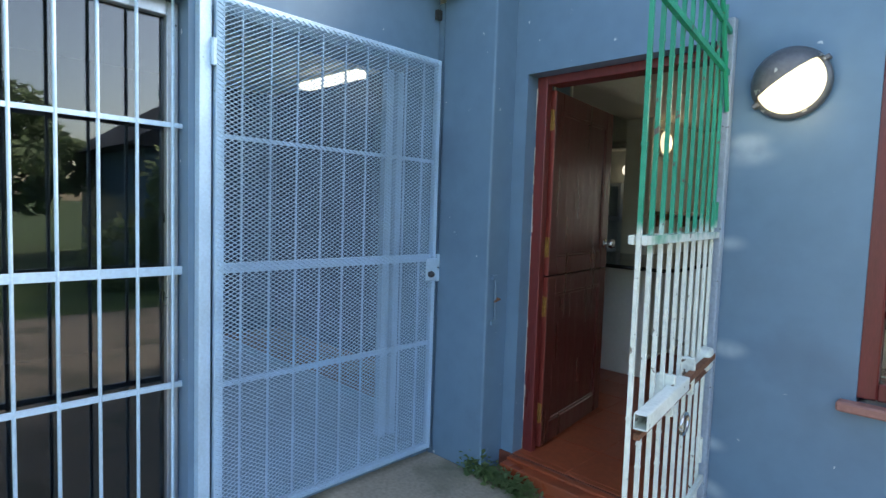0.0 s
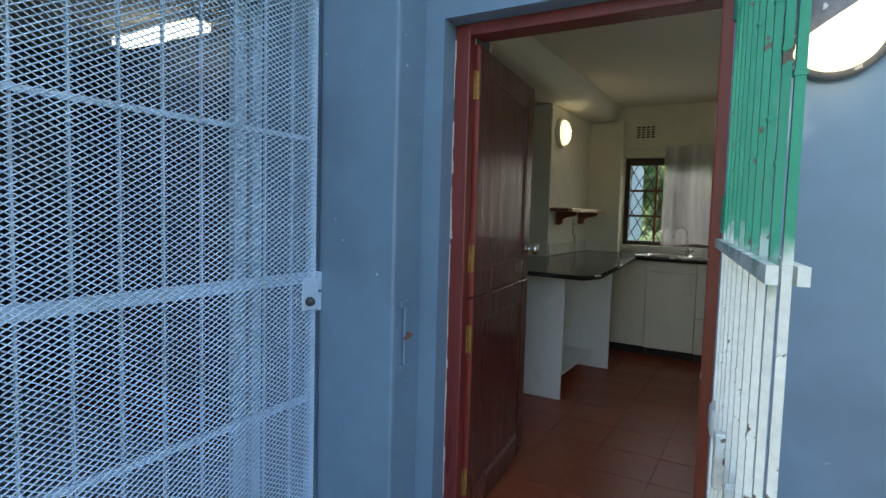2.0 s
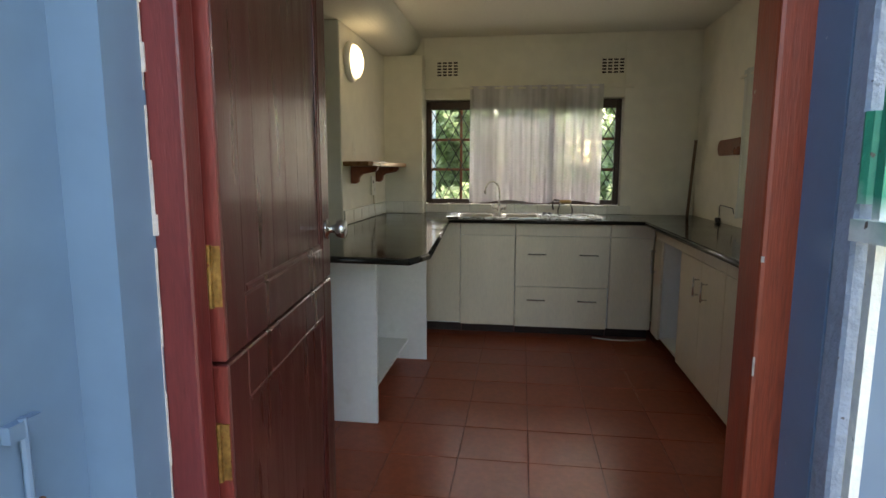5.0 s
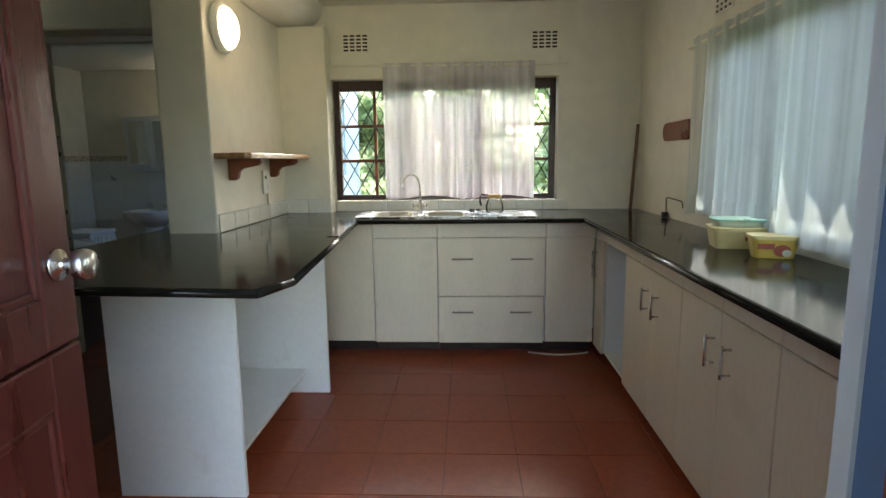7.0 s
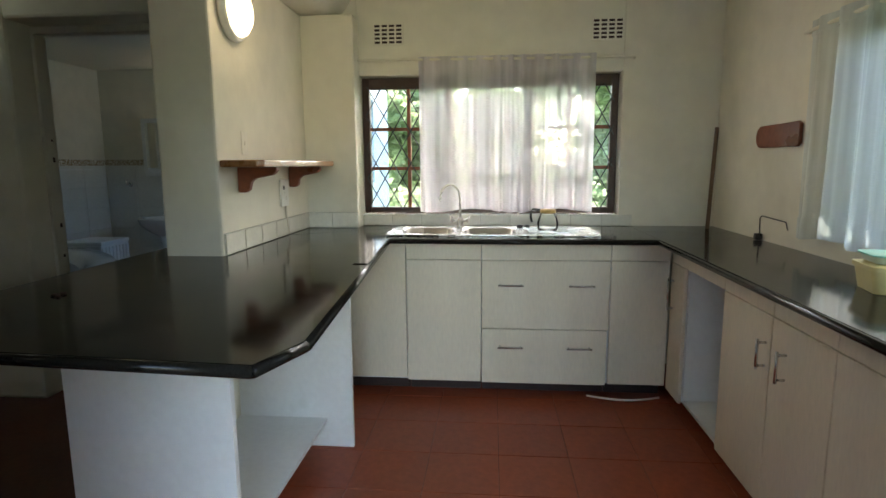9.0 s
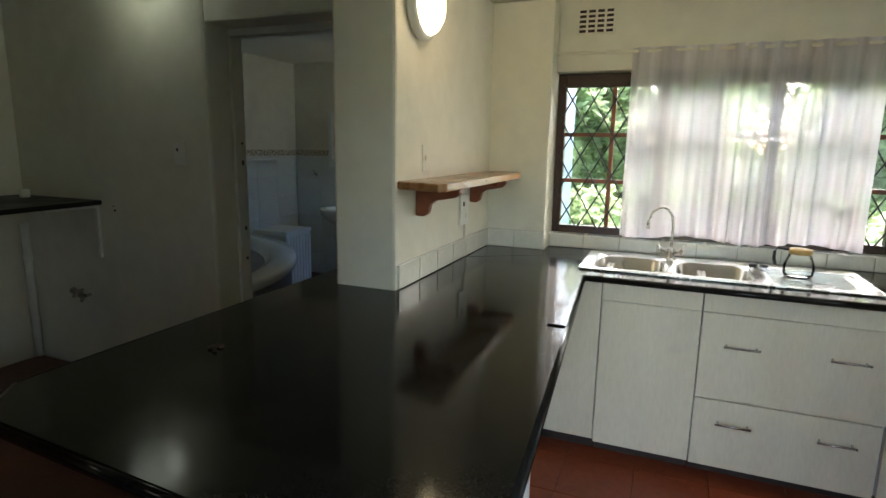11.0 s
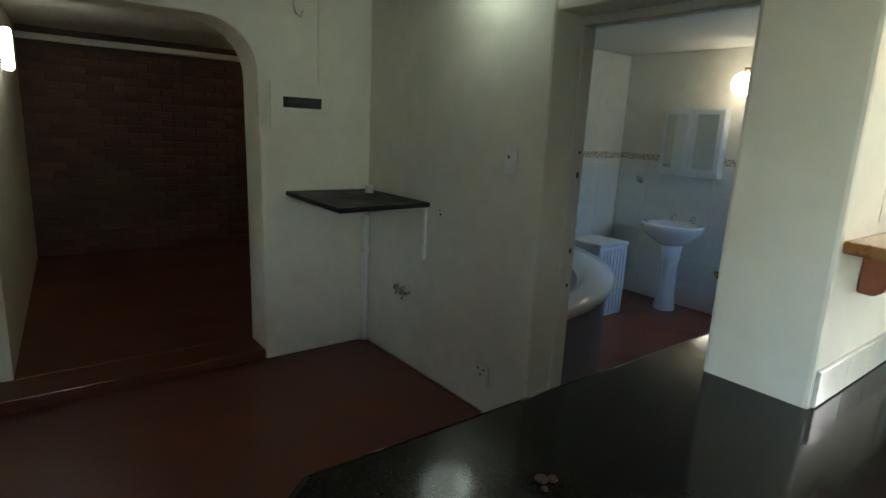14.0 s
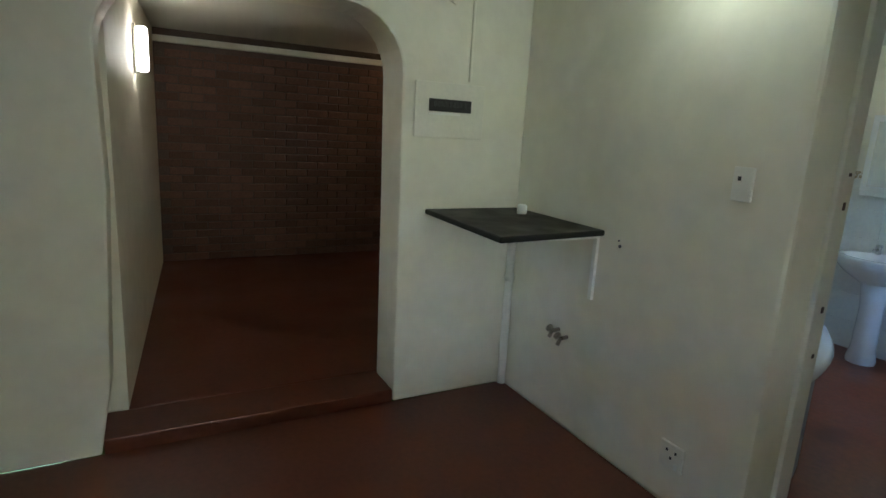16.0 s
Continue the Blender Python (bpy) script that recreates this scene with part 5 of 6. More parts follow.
def tub(name, label, m, w, d, h, mat_body, mat_lid, lid=0.014, taper=0.012):
    ob = thing(name, label, "container", at=m.translation)
    bm = bmesh.new()
    loops(bm, [[m @ Vector((x, y, 0)) for x, y in rounded(-w / 2 + taper, w / 2 - taper, -d / 2 + taper, d / 2 - taper, 0.02)],
               [m @ Vector((x, y, h)) for x, y in rounded(-w / 2, w / 2, -d / 2, d / 2, 0.025)]])
    bm.faces.new([v for v in bm.verts[:28]][::-1])
    part("tub_body", bm, mat_body, ob)
    bm = bmesh.new()
    e = 0.006
    loops(bm, [[m @ Vector((x, y, h + 0.001)) for x, y in rounded(-w / 2 - e, w / 2 + e, -d / 2 - e, d / 2 + e, 0.03)],
               [m @ Vector((x, y, h + lid)) for x, y in rounded(-w / 2 - e, w / 2 + e, -d / 2 - e, d / 2 + e, 0.03)],
               [m @ Vector((x, y, h + lid + 0.002)) for x, y in rounded(-w / 2 + e, w / 2 - e, -d / 2 + e, d / 2 - e, 0.03)]])
    bm.faces.new([v for v in bm.verts[:28]][::-1])
    part("lid", bm, mat_lid, ob)
    return ob


TM = Matrix.Translation((1.60, 4.985, 0.921)) @ Matrix.Rotation(radians(-12), 4, "Z")
t1 = tub("lunch_box", "pale yellow plastic food box on the worktop", TM, 0.23, 0.17, 0.07, PALEYEL, PALEYEL)
bm = bmesh.new()
box(bm, 0.0, 0.08, -0.0865, -0.082, 0.035, 0.06, m=TM)
part("latch", finish(bm, 0.004, 1), REDP, t1, "red-brown clip")
tub("food_container", "clear teal-lidded container stacked on the yellow box", TM @ Matrix.Translation((-0.01, 0.01, 0.088)), 0.19, 0.14, 0.022, surface("cloudy_plastic", (0.58, 0.68, 0.60), 0.3, 0.05, 8, 60, 0.02), TEALP, 0.006)
TM2 = Matrix.Translation((1.60, 4.735, 0.921)) @ Matrix.Rotation(radians(-14), 4, "Z")
t2 = tub("margarine_tub", "yellow plastic spread tub with a pale lid", TM2, 0.155, 0.105, 0.068, YELLOW, PALEYEL)
bm = bmesh.new()
prism(bm, [(0.02 + 0.028 * math.cos(a), 0.030 + 0.022 * math.sin(a)) for a in [i * math.pi / 8 for i in range(16)]], 0.0490, 0.0515, TM2 @ Matrix(((1, 0, 0, 0), (0, 0, -1, 0), (0, 1, 0, 0), (0, 0, 0, 1))))
part("printed_shape", bm, REDP, t2, "red-brown printed fruit shape")
bm = bmesh.new()
box(bm, -0.06, -0.005, -0.0515, -0.0485, 0.035, 0.055, m=TM2)
part("printed_bar", bm, REDP, t2, "dark printed bar")
bm = bmesh.new()
prism(bm, [(0.035 + 0.016 * math.cos(a), 0.022 + 0.013 * math.sin(a)) for a in [i * math.pi / 6 for i in range(12)]], 0.0518, 0.0530, TM2 @ Matrix(((1, 0, 0, 0), (0, 0, -1, 0), (0, 1, 0, 0), (0, 0, 0, 1))))
part("printed_shape", bm, WHITEPLASTIC, t2, "white printed slice shape")

# ---- dining corner ----
ct = thing("corner_slab", "charcoal stone slab fixed in the corner on brackets", "wall table", at=(-3.5, 5.7, 1.1))
bm = bmesh.new()
prism(bm, [(-3.836, 5.425), (-3.035, 5.395), (-3.085, 6.026), (-3.836, 6.026)], 1.088, 1.117)
part("slab", finish(bm, 0.010, 3), SLAB, ct)
for x in (-3.13,):
    bm = bmesh.new()
    box(bm, x - 0.012, x + 0.012, 6.010, 6.027, 0.76, 1.086)
    box(bm, x - 0.012, x + 0.012, 5.70, 6.010, 1.070, 1.086)
    part("bracket", bm, WHITEPLASTIC, ct, "white steel angle bracket")
cup = thing("plug_adaptor", "small white plug adaptor lying on the slab", "adaptor", at=(-3.62, 5.93, 1.117))
bm = bmesh.new()
lathe(bm, [(0, 0), (0.026, 0), (0.028, 0.01), (0.028, 0.045), (0.02, 0.05), (0, 0.05)], Matrix.Translation((-3.60, 5.90, 1.118)), 16)
part("adaptor_body", bm, WHITEPLASTIC, cup, "", True)
pipe = thing("waste_pipe", "white plastic pipe standing in the corner", "pipe", at=(-3.79, 6.0, 0))
bm = bmesh.new()
tube(bm, [(-3.790, 5.990, 0.02), (-3.797, 5.992, 0.5), (-3.800, 5.995, 0.93)], 0.024, 14)
tube(bm, [(-3.797, 5.992, 0.68), (-3.797, 5.992, 0.72)], 0.029, 14)
part("pipe_body", bm, WHITEPLASTIC, pipe, "", True)
taps = thing("washing_tap", "pair of tarnished metal stop taps on the wall", "tap", at=(-3.3, 6.02, 0.51))
for x, z in ((-3.345, 0.525), (-3.275, 0.505)):
    bm = bmesh.new()
    tube(bm, [(x, 6.028, z), (x, 5.975, z - 0.005)], 0.011, 10)
    tube(bm, [(x, 5.985, z), (x + 0.012, 5.955, z - 0.03)], 0.010, 10)
    lathe(bm, [(0, 0), (0.02, 0), (0.022, 0.014), (0, 0.018)], Matrix.Translation((x - 0.02, 5.985, z)) @ Matrix.Rotation(radians(-70), 4, "Y"), 12)
    part("tap_body", bm, surface("tarnished_tap", (0.33, 0.30, 0.25), 0.35, 0.3, 20, 80, 0.1, metal=0.9), taps, "", True)
db = thing("distribution_board", "flush cream electrical board with a dark breaker strip", "fuse box", at=(-3.83, 5.54, 1.64))
boxes("cover", [(AX + 0.001, AX + 0.013, 5.335, 5.75, 1.50, 1.785)], PAINTEDPLATE, db, "", 0.003, 2)
boxes("breaker_strip", [(AX + 0.017, AX + 0.024, 5.412, 5.665, 1.636, 1.70)], BLACKP, db, "dark breaker window", 0.002, 1)
for i in range(9):
    boxes("breaker", [(AX + 0.0245, AX + 0.030, 5.44 + i * 0.022, 5.456 + i * 0.022, 1.662, 1.690)], IRON, db)
boxes("label_strip", [(AX + 0.017, AX + 0.021, 5.412, 5.60, 1.618, 1.633)], WHITEPLASTIC, db, "pale label strip")
con = boxes("conduit", [(AX + 0.001, AX + 0.013, 5.648, 5.664, 1.80, 2.39)], CREAM, None, "", 0.003, 1)
tagged(con, "cream painted conduit running up from the fuse box", "conduit")
hk = thing("wall_hook", "small bent wire hook high on the wall", "hook", at=(-3.83, 5.5, 2.2))
bm = bmesh.new()
tube(bm, [(AX + 0.004, 5.49, 2.30), (AX + 0.02, 5.485, 2.24), (AX + 0.02, 5.50, 2.19), (AX + 0.02, 5.53, 2.175), (AX + 0.02, 5.54, 2.21)], 0.007, 8)
part("hook", bm, CREAM, hk, "", True)
bm = bmesh.new()
for p, r in (((-2.98, 6.026, 1.06), 0.007), ((-2.99, 6.026, 1.085), 0.004)):
    lathe(bm, [(0, 0), (r, 0), (r, 0.006), (0, 0.008)], Matrix.Translation(p) @ Matrix.Rotation(radians(90), 4, "X"), 10)
tagged(part("wall_plugs", bm, IRON), "dark screw plugs in the plaster", "screw plug")

ll = thing("wall_lamp", "lit upright white lounge wall lamp", "wall lamp", "wall lamps", at=(-5.4, 4.05, 1.94))
boxes("backplate", [(-5.45, -5.33, 4.052, 4.064, 1.79, 2.09)], WHITEPLASTIC, ll, "", 0.004, 1)
boxes("diffuser", [(-5.445, -5.335, 4.066, 4.135, 1.80, 2.08)], glow("lounge_lamp_glass", (1, 0.98, 0.92), 0.4), ll, "glowing white glass", 0.03, 3)

# ---- bathroom things ----
bath = thing("corner_bath", "white corner bath in a grey panelled plinth", "bath", at=(-3.3, 7.0, 0))
BC = Vector((-4.13, 6.38))
arc = lambda r, n=22: [(BC.x + r * math.cos(a), BC.y + r * math.sin(a)) for a in [i * math.pi / 2 / n for i in range(n + 1)]]
bm = bmesh.new()
prism(bm, [(BC.x, BC.y)] + arc(1.71), -0.1, 0.50)
part("plinth", bm, GREYPLINTH, bath, "grey painted curved panel")
bm = bmesh.new()


def ringz(r, z, inset):
    return [(BC.x + inset, BC.y + inset, z)] + [(max(x, BC.x + inset), max(y, BC.y + inset), z) for x, y in arc(r)]


loops(bm, [ringz(1.75, 0.505, 0.0), ringz(1.765, 0.54, 0.0), ringz(1.745, 0.575, 0.0), ringz(1.62, 0.582, 0.16), ringz(1.55, 0.565, 0.20), ringz(1.36, 0.32, 0.32), ringz(1.15, 0.28, 0.5)])
part("tub", bm, CERAMIC, bath, "glossy white acrylic tub", True)
hamper = thing("laundry_hamper", "white slatted laundry hamper beside the bath", "hamper", at=(-3.62, 8.45, 0))
boxes("hamper_body", [(-3.82, -3.42, 8.20, 8.60, -0.1, 0.56)], WHITEB, hamper, "", 0.01, 2)
boxes("lid", [(-3.83, -3.41, 8.19, 8.61, 0.561, 0.60)], WHITEB, hamper, "", 0.008, 2)
for i in range(8):
    y = 8.225 + i * 0.05
    boxes("slat", [(-3.419, -3.411, y - 0.018, y + 0.018, -0.07, 0.54)], WHITEB, hamper)
basin = thing("pedestal_basin", "white ceramic pedestal basin with two chrome taps", "basin", at=(-3.27, 9.08, -0.1))
bm = bmesh.new()
PM = Matrix.Translation((-3.27, 9.12, -0.1))
lathe(bm, [(0.10, 0), (0.105, 0.03), (0.085, 0.12), (0.08, 0.45), (0.105, 0.66), (0, 0.66)], PM, 24)
part("pedestal", bm, CERAMIC, basin, "", True)
bm = bmesh.new()
ov = lambda rx, ry, z, dy=0: [(-3.28 + rx * math.cos(a), 9.10 + dy + (ry if math.sin(a) < 0 else 0.23)* math.sin(a), z - 0.1) for a in [i * 2 * math.pi / 32 for i in range(32)]]
loops(bm, [ov(0.11, 0.10, 0.655), ov(0.22, 0.18, 0.72), ov(0.285, 0.25, 0.79), ov(0.30, 0.265, 0.845), ov(0.295, 0.26, 0.86), ov(0.235, 0.20, 0.858, -0.01), ov(0.20, 0.17, 0.80, -0.01), ov(0.08, 0.07, 0.74, -0.01)])
part("bowl", bm, CERAMIC, basin, "", True)
for x in (-3.38, -3.18):
    bm = bmesh.new()
    lathe(bm, [(0.02, 0), (0.018, 0.04), (0.024, 0.055), (0.022, 0.075), (0, 0.08)], Matrix.Translation((x, 9.28, 0.757)), 14)
    tube(bm, [(x, 9.28, 0.79), (x, 9.20, 0.795)], 0.009, 8)
    part("tap", bm, CHROME, basin, "", True)
mc = thing("mirror_cabinet", "white mirrored bathroom cabinet with two doors", "mirror cabinet", at=(-3.3, 9.3, 1.2))
boxes("cabinet_body", [(-3.60, -3.0, 9.27, 9.362, 1.21, 1.85)], WHITEB, mc, "", 0.004, 1)
for x0 in (-3.60, -3.298):
    d = boxes("door", [(x0 + 0.002, x0 + 0.298, 9.25, 9.268, 1.25, 1.85)], WHITEB, mc, "", 0.003, 1)
    boxes("mirror", [(x0 + 0.05, x0 + 0.25, 9.246, 9.2495, 1.29, 1.80)], MIRROR, d, "mirror glass")
gl = thing("globe_lamp", "lit white glass globe lamp on the bathroom wall", "wall lamp", at=(-2.65, 9.36, 2.0))
bm = bmesh.new()
lathe(bm, [(0, -0.10), (0.05, -0.09), (0.085, -0.055), (0.10, 0), (0.085, 0.055), (0.05, 0.085), (0.03, 0.10), (0, 0.10)], Matrix.Translation((-2.86, 9.20, 2.06)), 24)
part("globe", bm, glow("globe_glass", (1, 0.93, 0.78), 0.28), gl, "glowing glass globe", True)
bm = bmesh.new()
tube(bm, [(-2.74, 9.365, 2.19), (-2.86, 9.20, 2.19), (-2.86, 9.20, 2.16)], 0.012, 8)
part("arm", bm, BRASS, gl)
sh = thing("glass_shelf", "narrow white towel shelf on the bathroom wall", "shelf", at=(-4.1, 8.9, 1.3))
boxes("shelf_board", [(-4.133, -4.02, 8.3, 9.0, 1.285, 1.30)], WHITEB, sh)
hl = thing("robe_hook", "small chrome hook on the tiled wall", "hook", at=(-3.75, 9.36, 1.1))
bm = bmesh.new()
tube(bm, [(-3.85, 9.366, 1.12), (-3.85, 9.30, 1.12), (-3.85, 9.29, 1.17)], 0.012, 8)
lathe(bm, [(0, 0), (0.03, 0), (0.03, 0.01), (0, 0.012)], Matrix.Translation((-3.85, 9.367, 1.12)) @ Matrix.Rotation(radians(90), 4, "X"), 14)
part("hook", bm, CHROME, hl, "", True)
rug = thing("bath_mat", "grey and white woven bath mat on the floor", "mat", at=(-2.42, 8.72, -0.1))
RGM = Matrix.Translation((-2.42, 8.72, -0.1)) @ Matrix.Rotation(radians(8), 4, "Z")
bm = bmesh.new()
box(bm, -0.22, 0.22, -0.36, 0.36, 0.001, 0.011, m=RGM)
part("mat_base", finish(bm, 0.003, 1), MATW, rug)
for i in range(6):
    for j in range(9):
        if (i + j) % 2:
            bm = bmesh.new()
            box(bm, -0.21 + i * 0.07, -0.15 + i * 0.07, -0.35 + j * 0.078, -0.285 + j * 0.078, 0.0112, 0.0135, m=RGM)
            part("check", bm, MATG, rug, "dark woven check")
bdoor = thing("bathroom_door", "open white painted bathroom door with worn paint", "door", at=(BX1 + 0.01, 6.25, 0))
BDM = Matrix.Translation((BX1 - 0.005, 6.355, 0)) @ Matrix.Rotation(radians(129), 4, "Z")
bm = bmesh.new()
box(bm, 0, 0.77, 0, 0.04, -0.09, 1.97, m=BDM)
part("leaf", finish(bm, 0.004, 1), surface("worn_white_paint", (0.66, 0.64, 0.55), 0.5, 0.1, 3, 40, 0.15, chip=(0.80, 0.79, 0.74), chip_at=0.66, chip_scale=8), bdoor)
bm = bmesh.new()
for s, y in ((1, 0.041), (-1, -0.001)):
    box(bm, 0.685, 0.725, min(y, y + s * 0.005), max(y, y + s * 0.005), 0.78, 0.98, m=BDM)
    tube(bm, [BDM @ Vector((0.705, y, 0.90)), BDM @ Vector((0.705, y + s * 0.05, 0.90)), BDM @ Vector((0.60, y + s * 0.055, 0.90))], 0.009, 8)
part("lever_handle", bm, BRASS, bdoor, "dark brass lever handle")

# ---- small outside things ----
bolt = thing("wall_bolt", "rusty bolt and blue painted hasp on the pilaster", "bolt", at=(-0.335, 2.6, 0.9))
bm = bmesh.new()
tube(bm, [(-0.330, 2.60, 0.70), (-0.330, 2.60, 0.96)], 0.006, 8)
for z in (0.71, 0.945):
    box(bm, -0.339, -0.325, 2.575, 2.625, z - 0.012, z + 0.012)
part("hasp", bm, BLUE, bolt)
bm = bmesh.new()
tube(bm, [(-0.327, 2.612, 0.835), (-0.30, 2.60, 0.835), (-0.312, 2.57, 0.822)], 0.0055, 8)
part("pin", bm, RUST, bolt, "rusty bent pin")
gut = thing("gutter_pipe", "short white plastic pipe elbow under the eaves", "pipe", at=(-0.62, 2.48, 2.4))
bm = bmesh.new()
tube(bm, [(-0.72, 2.45, 2.47), (-0.60, 2.48, 2.42), (-0.52, 2.50, 2.44), (-0.46, 2.50, 2.52), (-0.46, 2.50, 2.66)], 0.035, 14)
part("elbow", bm, WHITEPLASTIC, gut, "", True)
boxes("clip", [(-0.76, -0.72, 2.50, 2.535, 2.31, 2.36)], IRON, gut)

# weeds in the crack by the doorstep
rnd = random.Random(11)
bm = bmesh.new()
for k in range(520):
    cx = rnd.choice((-0.42, -0.36, -0.30, -0.22, -0.12, -0.05))
    p = Vector((cx + rnd.gauss(0, 0.035), 2.55 + rnd.gauss(0, 0.03) - 0.10 * (cx + 0.3), G + abs(rnd.gauss(0.03, 0.030))))
    a, t, s = rnd.uniform(0, 6.28), rnd.uniform(-0.5, 0.7), rnd.uniform(0.010, 0.026)
    m = Matrix.Translation(p) @ Euler((t, rnd.uniform(-0.5, 0.5), a)).to_matrix().to_4x4()
    v = [bm.verts.new(m @ Vector(q)) for q in ((0, -s * 1.3, 0), (s * 0.6, 0, 0.004), (0, s * 1.3, 0), (-s * 0.6, 0, 0.004))]
    bm.faces.new(v)
tagged(part("weeds", bm, LEAF), "small green weeds growing along the wall foot", "weeds", "", "stuff")


# ---- garden and distance ----
def leafy(name, label, at, r, h, seed, n, trunk=True, size=0.07):
    rr = random.Random(seed)
    ob = thing(name, label, "tree" if trunk else "bush", at=at)
    base = Vector(at)
    blobs = [(base + Vector((rr.gauss(0, r * 0.45), rr.gauss(0, r * 0.45), h * rr.uniform(0.45 if trunk else 0.1, 0.95))), r * rr.uniform(0.3, 0.55)) for _ in range(9)]
    if trunk:
        bm = bmesh.new()
        top = base + Vector((0.1, 0.1, h * 0.6))
        for a, b, ra, rb in [(base, top, 0.16, 0.09)] + [(base + Vector((0, 0, h * 0.4)), c, 0.06, 0.02) for c, _ in blobs[:6]]:
            d = b - a
            m = Matrix.Translation(a) @ d.to_track_quat("Z", "Y").to_matrix().to_4x4()
            lathe(bm, [(ra, 0), ((ra + rb) / 2, d.length / 2), (rb, d.length), (0, d.length)], m, 8)
        part("trunk", bm, BARK, ob)
    bm = bmesh.new()
    for k in range(n):
        c, cr = blobs[k % len(blobs)]
        q = Vector((rr.gauss(0, 1), rr.gauss(0, 1), rr.gauss(0, 1))).normalized() * cr * rr.uniform(0.55, 1.08)
        s = size * rr.uniform(0.6, 1.4)
        m = Matrix.Translation(c + q) @ Euler((rr.uniform(-1, 1), rr.uniform(-1, 1), rr.uniform(0, 6.28))).to_matrix().to_4x4()
        bm.faces.new([bm.verts.new(m @ Vector(p)) for p in ((0, -s, 0), (s * 0.55, 0, s * 0.15), (0, s, 0), (-s * 0.55, 0, s * 0.15))])
    part("crown", bm, LEAF, ob)
    return ob


# bank in a lighter green than the ground, sunshine put into the colour
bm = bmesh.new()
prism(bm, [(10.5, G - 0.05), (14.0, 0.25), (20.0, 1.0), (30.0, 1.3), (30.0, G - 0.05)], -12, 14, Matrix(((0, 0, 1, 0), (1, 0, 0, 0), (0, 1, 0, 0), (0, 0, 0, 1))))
tagged(part("lawn_bank", bm, surface("sun_lightened_lawn", (0.17, 0.24, 0.08), 0.9, 0.3, 1.2, 30, 0.6)), "sloping lawn bank behind the house, sunshine put into its green", "lawn", "", "structure")
for k, (x, y, r, h) in enumerate(((1.0, 21.0, 1.8, 1.8), (-2.5, 22.0, 2.0, 2.4), (4.5, 20.0, 1.6, 2.0), (6.5, 6.4, 1.4, 2.2), (6.8, 4.2, 1.2, 2.0))):
    leafy("garden_bush", "dense green garden bush beyond the window", (x, y, 0.8 if y > 15 else G - 0.02), r, h, 20 + k, 4200, False, 0.09)
for k, (x, y, r, h) in enumerate(((14.0, 2.2, 2.2, 3.9), (15.0, -2.0, 2.6, 3.6), (15.5, 0.2, 2.4, 3.3), (4.5, 27, 3.2, 6.0))):
    leafy("garden_tree", "broad green tree across the yard", (x, y, G - 0.02), r, h, 40 + k, 6000, True, 0.13)
for k, (x, y, r, h) in enumerate(((-3.2, 14.2, 1.6, 3.3), (-0.6, 14.6, 1.7, 3.5), (2.0, 14.0, 1.6, 3.3), (4.4, 13.6, 1.7, 3.4), (6.8, 10.8, 1.5, 3.0), (6.9, 8.2, 1.4, 2.9), (6.8, 5.9, 1.3, 2.8))):
    leafy("garden_shrub", "tall dense green shrub behind the house", (x, y, G - 0.02), r, h, 60 + k, 9500, False, 0.10)
for k, (x, y) in enumerate(((-1.0, 10.6), (0.3, 10.9), (1.5, 10.5))):
    leafy("garden_plant", "low leafy green plant behind the house", (x, y, G - 0.02), 0.7, 0.95, 80 + k, 1500, False, 0.06)
hs = thing("neighbour_house", "low house with a dark pitched roof across the yard", "house", at=(9.5, 6.6, G))
bm = bmesh.new()
prism(bm, [(-2.2, 0), (2.2, 0), (2.2, 2.6), (-2.2, 2.6)], 0, 5, Matrix.Translation((9.5, 4.4, G)) @ Matrix(((0, 0, 1, 0), (1, 0, 0, 2.2), (0, 1, 0, 0), (0, 0, 0, 1))))
part("wall", bm, BLUE, hs)
bm = bmesh.new()
prism(bm, [(-2.7, 2.5), (2.7, 2.5), (0, 4.3)], -0.4, 5.4, Matrix.Translation((9.5, 4.4, G)) @ Matrix(((0, 0, 1, 0), (1, 0, 0, 2.2), (0, 1, 0, 0), (0, 0, 0, 1))))
part("roof", bm, ROOF, hs)


# ---- pieces: floor tiles, wall tiles, bricks ----
floor = thing("floor", "polished terracotta tile floor of the kitchen", "floor", kind="structure")


def piece_mesh(name, lx, ly, lz, e, material):
    """A slab piece with chamfered top edges, from its corner."""
    bm = bmesh.new()
    lo = [bm.verts.new(p) for p in ((0, 0, 0), (lx, 0, 0), (lx, ly, 0), (0, ly, 0))]
    mid = [bm.verts.new(p) for p in ((0, 0, lz - e), (lx, 0, lz - e), (lx, ly, lz - e), (0, ly, lz - e))]
    hi = [bm.verts.new(p) for p in ((e, e, lz), (lx - e, e, lz), (lx - e, ly - e, lz), (e, ly - e, lz))]
    for a, b in ((lo, mid), (mid, hi)):
        for i in range(4):
            j = (i + 1) % 4
            bm.faces.new((a[i], a[j], b[j], b[i]))
    bm.faces.new(hi)
    me = bpy.data.meshes.new(name)
    bm.to_mesh(me)
    bm.free()
    me.materials.append(material)
    return me


